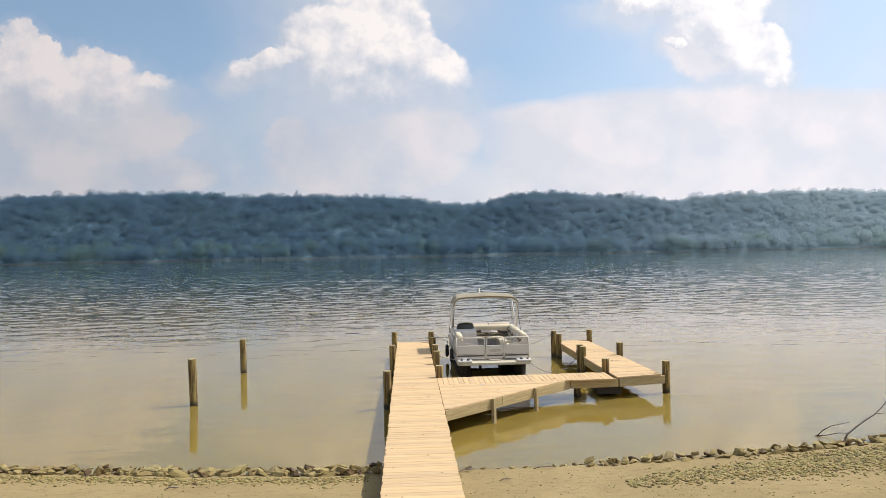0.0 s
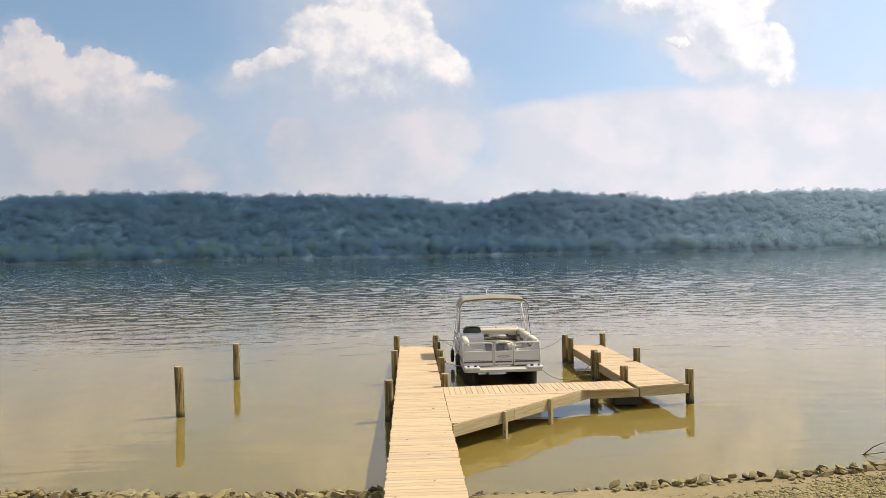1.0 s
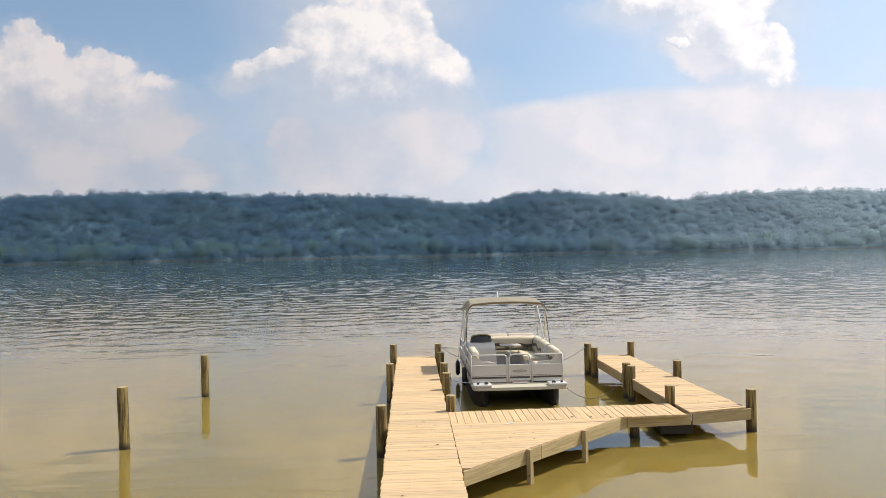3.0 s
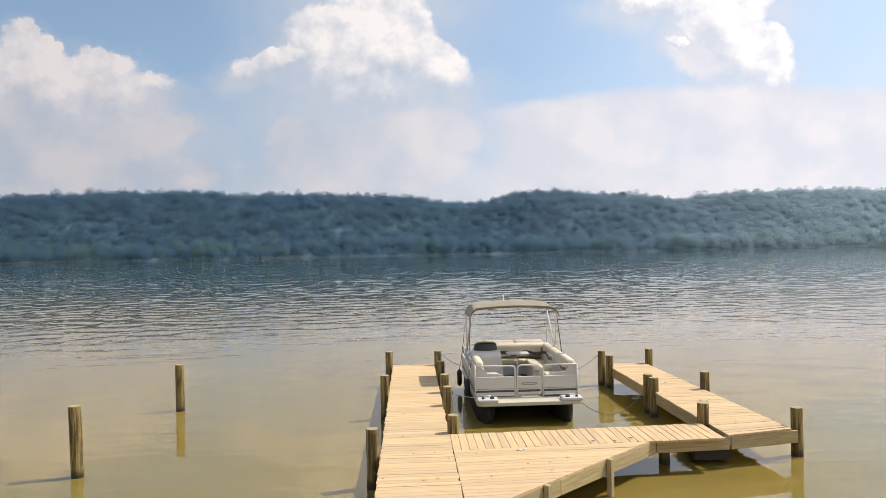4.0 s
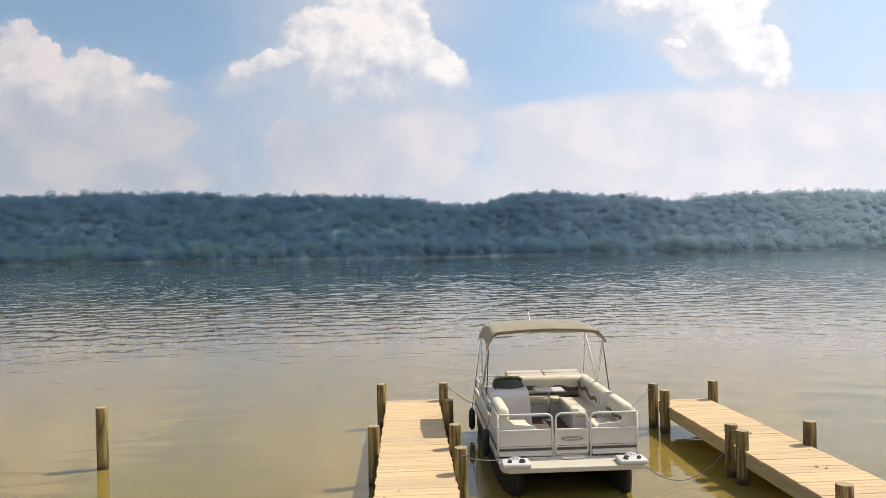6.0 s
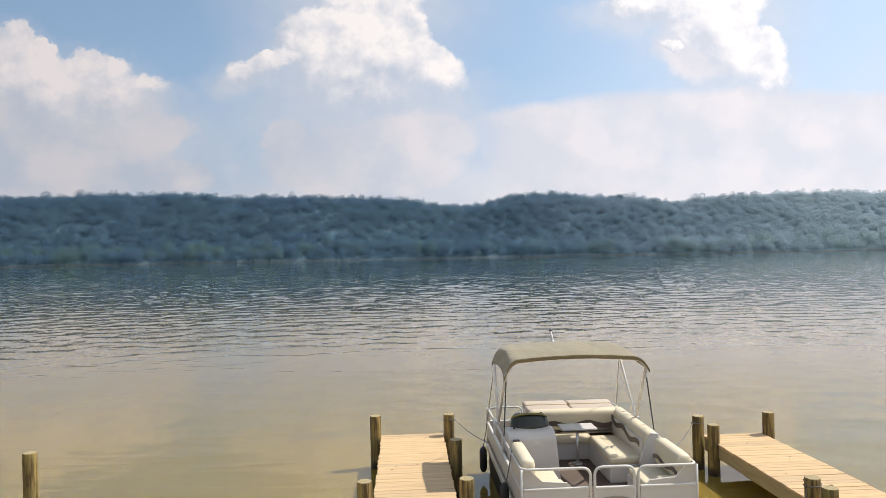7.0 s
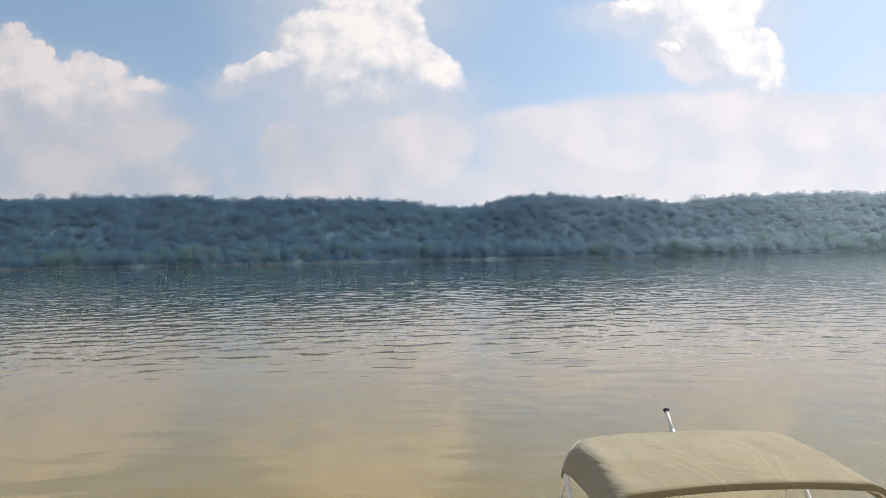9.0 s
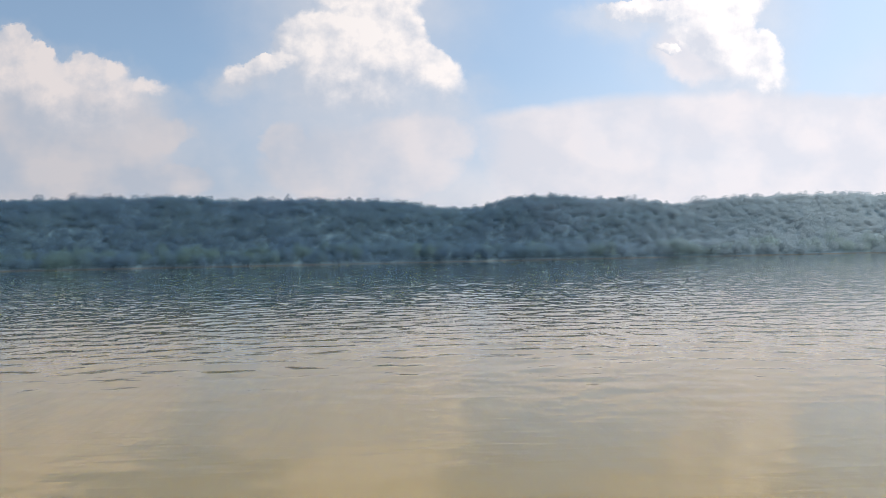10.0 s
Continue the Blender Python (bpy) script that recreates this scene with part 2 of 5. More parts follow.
def ground_paint(g, b):
    """Damp silty sand with bits of driftwood and fine pebbles; far off the ground under the woods, painted haze-blue
    like the leaves.
    """
    p = g.add("ShaderNodeTexCoord").outputs["Object"]
    broad = g.noise(p, 0.7, 4.0)
    mid = g.noise(g.vec("MULTIPLY", p, (1, 2.2, 1)), 4.0, 5.0, 0.65)
    fine = g.noise(p, 55.0, 3.0, 0.7)
    c = g.mix(g.step(broad, 0.35, 0.7), (0.335, 0.248, 0.118), (0.275, 0.202, 0.094))
    c = g.mix(g.step(mid, 0.48, 0.72, 0, 0.75), c, (0.225, 0.170, 0.080))
    c = g.mix(g.step(fine, 0.48, 0.75, 0, 0.6), c, (0.16, 0.125, 0.06))
    c = g.mix(g.step(g.noise(g.vec("MULTIPLY", p, (9, 30, 9)), 1.0, 3.0, 0.7), 0.62, 0.72, 0, 0.7), c, (0.11, 0.085, 0.045))
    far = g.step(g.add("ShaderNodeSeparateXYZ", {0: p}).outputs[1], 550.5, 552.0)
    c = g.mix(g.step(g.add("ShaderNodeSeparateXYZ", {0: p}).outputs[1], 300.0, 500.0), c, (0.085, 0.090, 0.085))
    # ground under the far woods takes the painted haze tint of the crowns
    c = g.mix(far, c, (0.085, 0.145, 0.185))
    put(g, b, color=c, rough=0.9, spec=0.25, bump=relief(g, g.math("ADD", fine, g.math("MULTIPLY", mid, 2.0)), 0.6, 0.015))


def rock_paint(g, b):
    p = g.add("ShaderNodeTexCoord").outputs["Object"]
    seed = g.add("ShaderNodeObjectInfo").outputs["Random"]
    q = g.vec("ADD", p, g.add("ShaderNodeCombineXYZ", {0: g.math("MULTIPLY", seed, 40.0), 1: seed}).outputs[0])
    n1, n2 = g.noise(q, 1.6, 5.0, 0.65), g.noise(q, 9.0, 3.0)
    c = g.ramp(seed, [(0.0, (0.23, 0.170, 0.062)), (0.3, (0.33, 0.255, 0.105)), (0.5, (0.19, 0.132, 0.052)), (0.75, (0.37, 0.295, 0.135)), (0.92, (0.13, 0.080, 0.038)), (1.0, (0.05, 0.030, 0.018))])
    c = g.mix(g.step(n1, 0.45, 0.7, 0, 0.6), c, (0.20, 0.155, 0.075))
    put(g, b, color=c, rough=0.86, spec=0.3, bump=relief(g, g.math("ADD", n1, g.math("MULTIPLY", n2, 0.3)), 0.7, 0.02))


def gravel_paint(g, b):
    r = g.add("ShaderNodeNewGeometry").outputs["Random Per Island"]
    c = g.ramp(r, [(0.0, (0.34, 0.225, 0.085)), (0.25, (0.23, 0.200, 0.060)), (0.5, (0.40, 0.305, 0.145)), (0.68, (0.13, 0.086, 0.038)), (0.85, (0.27, 0.245, 0.09)), (1.0, (0.06, 0.038, 0.02))])
    p = g.add("ShaderNodeTexCoord").outputs["Object"]
    put(g, b, color=g.mix(g.step(g.noise(p, 30.0), 0.45, 0.7, 0, 0.4), c, (0.22, 0.165, 0.075)), rough=0.85, spec=0.3)


def hazy_leaf_paint(tones, deep, pale):
    """Broadleaf crowns in summer, air haze painted into their colours: leaves and stands differ a little, and let some
    light through.
    """
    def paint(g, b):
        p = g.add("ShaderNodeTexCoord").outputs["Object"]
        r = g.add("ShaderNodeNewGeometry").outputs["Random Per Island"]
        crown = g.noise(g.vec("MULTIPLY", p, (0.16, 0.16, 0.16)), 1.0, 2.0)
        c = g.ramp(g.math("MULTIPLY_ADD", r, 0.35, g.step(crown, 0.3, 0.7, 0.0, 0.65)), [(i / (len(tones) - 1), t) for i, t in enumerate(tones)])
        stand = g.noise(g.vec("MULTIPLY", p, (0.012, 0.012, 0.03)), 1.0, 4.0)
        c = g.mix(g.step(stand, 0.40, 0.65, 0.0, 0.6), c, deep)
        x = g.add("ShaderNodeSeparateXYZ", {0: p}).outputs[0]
        # painted haze: leaf colour pales towards the right, the sun's side
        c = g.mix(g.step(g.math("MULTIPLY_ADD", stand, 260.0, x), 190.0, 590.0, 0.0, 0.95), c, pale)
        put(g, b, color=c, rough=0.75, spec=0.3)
        thin = g.add("ShaderNodeBsdfTranslucent", {"Color": c})
        both = g.add("ShaderNodeMixShader", {0: 0.6, 1: b.outputs[0], 2: thin.outputs[0]})
        # sprays are part see-through: light passes between leaves, softening shade as haze does
        gaps = g.add("ShaderNodeBsdfTransparent", {"Color": (1, 1, 1, 1)})
        both = g.add("ShaderNodeMixShader", {0: 0.47, 1: both.outputs[0], 2: gaps.outputs[0]})
        for n in g.tree.nodes:
            if n.bl_idname == "ShaderNodeOutputMaterial":
                g.tree.links.new(both.outputs[0], n.inputs[0])
    return paint


def canvas_paint(g, b):
    p = g.add("ShaderNodeTexCoord").outputs["Object"]
    weave, broad = g.noise(p, 220.0, 2.0), g.noise(g.vec("MULTIPLY", p, (2.2, 1.0, 2.0)), 1.6, 4.0)
    fold = g.noise(g.vec("MULTIPLY", p, (2.2, 1.1, 1.0)), 1.0, 3.0, distort=1.2)
    c = g.mix(g.step(broad, 0.35, 0.7), (0.270, 0.220, 0.126), (0.235, 0.190, 0.108))
    c = g.mix(g.step(g.noise(p, 9.0, 4.0), 0.55, 0.8, 0, 0.35), c, (0.34, 0.285, 0.18))
    put(g, b, color=c, rough=0.88, spec=0.2, sheen=0.3, bump=relief(g, g.math("ADD", g.math("MULTIPLY", fold, 1.0), g.math("MULTIPLY", weave, 0.02)), 0.7, 0.06))


def carpet_paint(g, b):
    p = g.add("ShaderNodeTexCoord").outputs["Object"]
    n = g.noise(p, 260.0, 2.0)
    c = g.mix(g.step(g.noise(p, 3.0, 4.0), 0.35, 0.7), (0.19, 0.145, 0.115), (0.15, 0.115, 0.095))
    put(g, b, color=g.mix(g.math("MULTIPLY", n, 0.5), c, (0.08, 0.06, 0.05)), rough=0.95, spec=0.1, bump=relief(g, n, 0.6, 0.004))


BOARD_X = wood("deck_board_crosswise", 0, (0.615, 0.430, 0.242), (0.515, 0.346, 0.180), 0.07)
BOARD_Y = wood("deck_board_lengthwise", 1, (0.615, 0.430, 0.242), (0.515, 0.346, 0.180), 0.07)
TIMBER_X = wood("rim_timber", 0, (0.50, 0.385, 0.200), (0.36, 0.262, 0.125), 0.2)
TIMBER_Y = wood("rim_timber_long", 1, (0.50, 0.385, 0.200), (0.36, 0.262, 0.125), 0.2)
TIMBER_Z = wood("upright_timber", 2, (0.50, 0.385, 0.200), (0.36, 0.262, 0.125), 0.2)
POST = material("round_post_timber", post_wood)
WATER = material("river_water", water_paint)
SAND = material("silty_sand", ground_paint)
ROCK = material("river_rock", rock_paint)
GRAVEL = material("gravel", gravel_paint)
# blue distance haze is mixed into both foliage colours
LEAF = material("hazy_hill_foliage", hazy_leaf_paint([(0.078, 0.150, 0.234), (0.084, 0.160, 0.236), (0.098, 0.178, 0.236), (0.112, 0.194, 0.228)], (0.078, 0.150, 0.244), (0.350, 0.440, 0.490)))
WILLOW = material("hazy_bank_foliage", hazy_leaf_paint([(0.100, 0.180, 0.190), (0.112, 0.196, 0.182), (0.126, 0.210, 0.172), (0.100, 0.180, 0.200)], (0.086, 0.160, 0.218), (0.300, 0.395, 0.420)))
CANVAS = material("khaki_canvas", canvas_paint)
CARPET = material("marine_carpet", carpet_paint)
WHITE = plain("white_fence_panel", (0.60, 0.545, 0.475), 0.38, vary=0.06)
GELCOAT = plain("white_moulded_plastic", (0.63, 0.585, 0.535), 0.3, vary=0.05)
CREAM = plain("cream_vinyl", (0.68, 0.588, 0.42), 0.5, vary=0.07, grain=140.0, bump=0.002)
TAN = plain("tan_vinyl", (0.53, 0.43, 0.335), 0.5, vary=0.07, grain=140.0, bump=0.002)
BROWN = plain("brown_vinyl", (0.10, 0.072, 0.055), 0.5, vary=0.1)
STRIPE = plain("dark_bronze_stripe", (0.075, 0.05, 0.038), 0.4, vary=0.1)
ALU = plain("bare_aluminium", (0.72, 0.71, 0.70), 0.42, metal=1.0, vary=0.08)
# aluminium painted near black, standing for the shade below the boat's deck
PONTOON = plain("shaded_pontoon_aluminium", (0.035, 0.030, 0.025), 0.7, spec=0.2, vary=0.25, grain=25.0)
POLE = plain("bright_anodised_tube", (0.82, 0.80, 0.77), 0.35, metal=0.15, vary=0.05)
RAIL = plain("cream_painted_rail", (0.64, 0.605, 0.55), 0.35, vary=0.05)
DECK_EDGE = plain("cream_deck_edge", (0.58, 0.52, 0.40), 0.4, vary=0.08)
RUBBER = plain("black_fender_rubber", (0.022, 0.022, 0.024), 0.55, vary=0.2)
SMOKE = plain("smoked_acrylic", (0.028, 0.028, 0.018), 0.12, vary=0.2)
# olive of the sunlit screen top, painted as a colour
SCREEN_GLOW = plain("olive_highlight_acrylic", (0.23, 0.20, 0.06), 0.3, vary=0.15)
STRAP = plain("black_webbing", (0.03, 0.03, 0.035), 0.8)
ROPE = plain("weathered_rope", (0.17, 0.16, 0.15), 0.9, grain=300.0, vary=0.3)
BADGE = plain("bronze_badge", (0.36, 0.31, 0.26), 0.4, metal=0.5)
LENS = plain("dark_lamp_lens", (0.03, 0.03, 0.035), 0.1)
# beam timber with the shade under the dock put into its colour
SHADED_BEAM = plain("shaded_beam_timber", (0.040, 0.030, 0.020), 0.7, vary=0.25, grain=30.0)
PAPER = plain("white_paper", (0.78, 0.77, 0.74), 0.8, vary=0.06)
DEAD_LEAF = plain("dead_leaf", (0.115, 0.075, 0.038), 0.8, vary=0.3)
BRANCH = plain("wet_dead_branch", (0.13, 0.10, 0.085), 0.75, vary=0.3)


# ---------------------------------------------------------------- mesh helpers
def part(name, bm, mat, parent=None, label="", smooth=False):
    me = bpy.data.meshes.new(name)
    bm.to_mesh(me)
    bm.free()
    me.materials.append(mat)
    if smooth:
        me.shade_smooth()
    ob = new(name, me)
    ob.parent = parent
    if label:
        tagged(ob, label)
    return ob


def empty(name, x, y, z, label, category, group=""):
    ob = new(name)
    ob.location = (x, y, z)
    ob.empty_display_size = 0.2
    return tagged(ob, label, category, group)


def box(lo, hi, bevel=0.0, segments=2, bm=None):
    bm = bm or bmesh.new()
    made = bmesh.ops.create_cube(bm, size=1.0)
    size, mid = [b - a for a, b in zip(lo, hi)], [(a + b) / 2 for a, b in zip(lo, hi)]
    for v in made["verts"]:
        v.co = Vector([c * s + m for c, s, m in zip(v.co, size, mid)])
    if bevel:
        edges = list({e for v in made["verts"] for e in v.link_edges})
        bmesh.ops.bevel(bm, geom=edges, offset=bevel, segments=segments, affect="EDGES", profile=0.6)
    return bm


def tube(points, r, seg=10, bm=None, closed=False, radii=None):
    """A round bar along points."""
    bm = bm or bmesh.new()
    pts = [Vector(p) for p in points]
    n = len(pts)
    rings, side = [], None
    for i, p in enumerate(pts):
        a = pts[(i - 1) % n] if closed or i else p
        b = pts[(i + 1) % n] if closed or i < n - 1 else p
        way = (b - a).normalized()
        if side is None:
            side = way.orthogonal().normalized()
        side = (side - way * side.dot(way)).normalized()
        up = way.cross(side)
        rad = radii[i] if radii else r
        rings.append([bm.verts.new(p + (side * math.cos(k * math.tau / seg) + up * math.sin(k * math.tau / seg)) * rad) for k in range(seg)])
    for i in range(n if closed else n - 1):
        a, b = rings[i], rings[(i + 1) % n]
        for k in range(seg):
            bm.faces.new((a[k], a[(k + 1) % seg], b[(k + 1) % seg], b[k]))
    if not closed:
        bm.faces.new(rings[0][::-1])
        bm.faces.new(rings[-1])
    return bm


def rounded(points, r, steps=5):
    """A path whose inner corners are rounded by r."""
    pts = [Vector(p) for p in points]
    out = [pts[0]]
    for a, b, c in zip(pts, pts[1:], pts[2:]):
        u, v = (a - b), (c - b)
        k = min(r, u.length * 0.48, v.length * 0.48)
        p, q = b + u.normalized() * k, b + v.normalized() * k
        for i in range(steps + 1):
            t = i / steps
            out.append(p * (1 - t) ** 2 + b * 2 * t * (1 - t) + q * t ** 2)
    return out + [pts[-1]]


def prism(outline, z0, z1, bevel=0.0):
    """An upright slab with the outline of (x, y) corners."""
    bm = bmesh.new()
    base = [bm.verts.new((x, y, z0)) for x, y in outline]
    f = bm.faces.new(base)
    up = bmesh.ops.extrude_face_region(bm, geom=[f])
    bmesh.ops.translate(bm, verts=[v for v in up["geom"] if isinstance(v, bmesh.types.BMVert)], vec=(0, 0, z1 - z0))
    bmesh.ops.recalc_face_normals(bm, faces=bm.faces)
    if bevel:
        bmesh.ops.bevel(bm, geom=list(bm.edges), offset=bevel, segments=2, affect="EDGES", profile=0.6)
    return bm


def swept(outline, x0, x1, axis=0, bevel=0.0):
    """A slab whose outline lies in the plane across the axis: (y, z) corners for 0, (x, z) corners for 1."""
    bm = bmesh.new()
    place = (lambda a, b, s: (s, a, b)) if axis == 0 else (lambda a, b, s: (a, s, b))
    lo = [bm.verts.new(place(a, b, x0)) for a, b in outline]
    hi = [bm.verts.new(place(a, b, x1)) for a, b in outline]
    n = len(outline)
    bm.faces.new(lo)
    bm.faces.new(hi[::-1])
    for i in range(n):
        bm.faces.new((lo[i], hi[i], hi[(i + 1) % n], lo[(i + 1) % n]))
    bmesh.ops.recalc_face_normals(bm, faces=bm.faces)
    if bevel:
        bmesh.ops.bevel(bm, geom=list(bm.edges), offset=bevel, segments=3, affect="EDGES", profile=0.6)
    return bm


# ---------------------------------------------------------------- ground, water, far bank
RIDGE = [(-0.95, 0.086), (-0.675, 0.085), (-0.600, 0.0805), (-0.556, 0.079), (-0.542, 0.0866), (-0.48, 0.0872), (-0.404, 0.0892),
         (-0.327, 0.088), (-0.25, 0.0853), (-0.219, 0.080), (-0.157, 0.0815), (-0.094, 0.082), (-0.015, 0.077),
         (0.049, 0.0696), (0.113, 0.070), (0.145, 0.0793), (0.202, 0.0833), (0.259, 0.0768), (0.341, 0.0739),
         (0.39, 0.0659), (0.432, 0.0734), (0.507, 0.0763), (0.574, 0.0745), (0.616, 0.0779), (0.699, 0.0751), (0.95, 0.076)]
FAR, CREST, EYE_Z = 549.0, 690.0, 4.25
WAVE_SLOPE = 0.0100      # of each of the many small waves


def shore(x):
    a = abs(x)
    return 11.1 + (0.012 * a * a if a < 10 else 1.2 + 0.22 * (a - 10)) + 0.10 * noise.noise((x * 0.9, 3.1, 0))


def crest_height(x):
    s = x / (CREST + 2.6)
    return float(np.interp(s, [a for a, _ in RIDGE], [b for _, b in RIDGE])) * (CREST + 2.6) + EYE_Z - 6.6


def ground_height(x, y):
    edge = shore(x)
    if y <= edge:
        d = edge - y
        return 0.02 + 0.05 * min(d, 9) + 0.02 * max(0, min(d - 9, 60)) + 0.025 * noise.noise((x * 0.8, y * 1.1, 0.5)) * min(d, 1)
    if y < FAR - 20:
        return -min(3.0, 0.16 * (y - edge))
    bank = FAR + 1.5 * noise.noise((x * 0.02, 7.7, 0))
    if y < bank:
        return -0.15 * (bank - y)
    d = y - bank
    top = crest_height(x)
    if d < 8:
        return 0.22 * d
    k = min(1.0, (d - 8) / (CREST - FAR - 8))
    rise = 1.76 + (top - 1.76) * (0.35 * k + 0.65 * k * k * (3 - 2 * k))
    if y > CREST:
        rise = top + (34 - top) * min(1, (y - CREST) / 500) * 0.8
    return rise + 2.5 * noise.noise((x * 0.012, y * 0.012, 2.0)) * min(1, d / 40) * (1 - k * 0.8)


def build_ground():
    xs = sorted({*np.round(np.arange(-14, 14.01, 0.25), 3), *np.round(np.arange(-60, 61, 4.0), 3), *np.round(np.arange(-760, 761, 12.0), 3), -3000.0, -1500.0, 1500.0, 3000.0})
    ys = sorted({-1500.0, -400.0, -120.0, -50.0, -20.0, -8.0, *np.round(np.arange(0, 8, 1.0), 3), *np.round(np.arange(8, 13.6, 0.2), 3), 16.0, 20.0, 30.0, 60.0, 200.0, 520.0,
                 *np.round(np.arange(530, 560, 2.0), 3), *np.round(np.arange(560, 700, 8.0), 3), 720.0, 780.0, 900.0, 1200.0, 2000.0, 4000.0})
    verts = [(x, y, ground_height(x, y)) for y in ys for x in xs]
    nx = len(xs)
    faces = [(j * nx + i, j * nx + i + 1, (j + 1) * nx + i + 1, (j + 1) * nx + i) for j in range(len(ys) - 1) for i in range(nx - 1)]
    me = bpy.data.meshes.new("ground")
    me.from_pydata(verts, [], faces)
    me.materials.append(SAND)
    me.shade_smooth()
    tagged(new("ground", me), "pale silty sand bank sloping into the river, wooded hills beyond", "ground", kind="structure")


def build_water():
    """One sheet whose rows and columns spread with distance; calm by the bank, with real waves further out."""
    rnd = random.Random(3)
    ys = [6.0, 10.0, 14.0, 16.0]
    while ys[-1] < 552:
        ys.append(ys[-1] + 0.0050 * (ys[-1] - 4.0) + 0.03)
    ys = np.array(ys)
    u = np.concatenate([[-6.0, -2.0], np.linspace(-0.76, 0.80, 440), [2.0, 6.0]])
    X = u[None, :] * (ys[:, None] + 11.0)
    Y = np.repeat(ys[:, None], len(u), 1)
    gap = np.gradient(ys)[:, None]
    Z = np.zeros_like(X)
    for k in range(54):
        length = 0.52 * (2.8 / 0.52) ** ((k + rnd.random()) / 54)
        turn = math.radians(rnd.gauss(-5, 42))
        kx, ky = math.sin(turn) * math.tau / length, math.cos(turn) * math.tau / length
        a = WAVE_SLOPE * length / math.tau
        group = 0.55 + 0.45 * np.sin(X * kx * 0.13 * rnd.uniform(0.5, 1.5) + Y * ky * 0.10 * rnd.uniform(0.5, 1.5) + rnd.uniform(0, 6.3))
        Z += a * group * np.sin(X * kx + Y * ky + rnd.uniform(0, 6.3)) * np.clip((length / gap - 1.3) / 1.5, 0, 1)
    # longer waves out in the stream
    swell = np.zeros_like(X)
    for k in range(40):
        length = 1.1 * (4.6 / 1.1) ** ((k + rnd.random()) / 40)
        turn = math.radians(rnd.gauss(4, 48))
        kx, ky = math.sin(turn) * math.tau / length, math.cos(turn) * math.tau / length
        group = 0.5 + 0.5 * np.sin(X * kx * 0.17 * rnd.uniform(0.5, 1.5) + Y * ky * 0.12 * rnd.uniform(0.5, 1.5) + rnd.uniform(0, 6.3))
        swell += 0.0088 * length / math.tau * group * np.sin(X * kx + Y * ky + rnd.uniform(0, 6.3)) * np.clip((length / gap - 1.3) / 1.5, 0, 1)
    Z += swell * np.clip((Y - 30.0) / 45.0, 0, 1)
    shelter = np.zeros_like(X)
    for k in range(9):
        shelter += np.sin(X * rnd.uniform(-0.12, 0.12) + Y * rnd.uniform(0.04, 0.30) + rnd.uniform(0, 6.3))
    ramp = np.clip((Y + shelter * 4.0 - 24.0) / 36.0, 0.0, 1.0)
    Z *= 0.21 + 0.79 * ramp * ramp * (3 - 2 * ramp)
    # the breeze is fresher upstream
    Z *= np.interp(X / (Y + 11.0), [-0.7, 0.1, 0.7], [0.78, 1.0, 1.18])
    Z *= np.clip((Y - 12) / 4, 0, 1)
    nx = len(u)
    idx = np.arange(len(ys) * nx).reshape(len(ys), nx)
    quads = np.stack([idx[:-1, :-1], idx[:-1, 1:], idx[1:, 1:], idx[1:, :-1]], -1).reshape(-1, 4)
    me = bpy.data.meshes.new("water")
    me.vertices.add(X.size)
    me.vertices.foreach_set("co", np.stack([X, Y, Z], -1).ravel())
    me.loops.add(quads.size)
    me.loops.foreach_set("vertex_index", quads.ravel().astype(np.int32))
    me.polygons.add(len(quads))
    me.polygons.foreach_set("loop_start", np.arange(0, quads.size, 4, dtype=np.int32))
    me.update(calc_edges=True)
    me.shade_smooth()
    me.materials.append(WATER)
    tagged(new("water", me), "calm silty yellow-brown river, ruffled further out", "water", kind="structure")


def crown_forms(count):
    """Crowns made of many small leaf sprays round a lumpy form, as corners, triangles and outward ways for a radius of 1."""
    forms = []
    for k in range(count):
        r = random.Random(70 + k)
        lump = lambda w: 1 + 0.26 * noise.noise(w * 1.7 + Vector((k * 7.7, 0, 0))) + 0.28 * noise.noise(w * 3.9 + Vector((0, k * 3.1, 0)))
        co, ways = [], []
        for _ in range(400):
            way = Vector((r.gauss(0, 1), r.gauss(0, 1), r.gauss(0.45, 0.75))).normalized()
            mid = way * lump(way) * (r.uniform(0.86, 1.03) if r.random() < 0.68 else r.uniform(0.35, 0.86))
            nrm = (way + Vector((r.gauss(0, 0.6), r.gauss(0, 0.6), r.gauss(0.1, 0.6)))).normalized()
            a = nrm.orthogonal().normalized()
            a.rotate(Matrix.Rotation(r.uniform(0, math.tau), 3, nrm))
            b = nrm.cross(a)
            h = r.uniform(0.065, 0.120)
            for turn in (0.0, 2.1, 4.2):
                co.append(mid + (a * math.cos(turn) + b * math.sin(turn)) * h * r.uniform(0.75, 1.3))
                ways.append(way)
        forms.append((np.array([v[:] for v in co]), np.arange(len(co)).reshape(-1, 3), np.array([w[:] for w in ways])))
    return forms


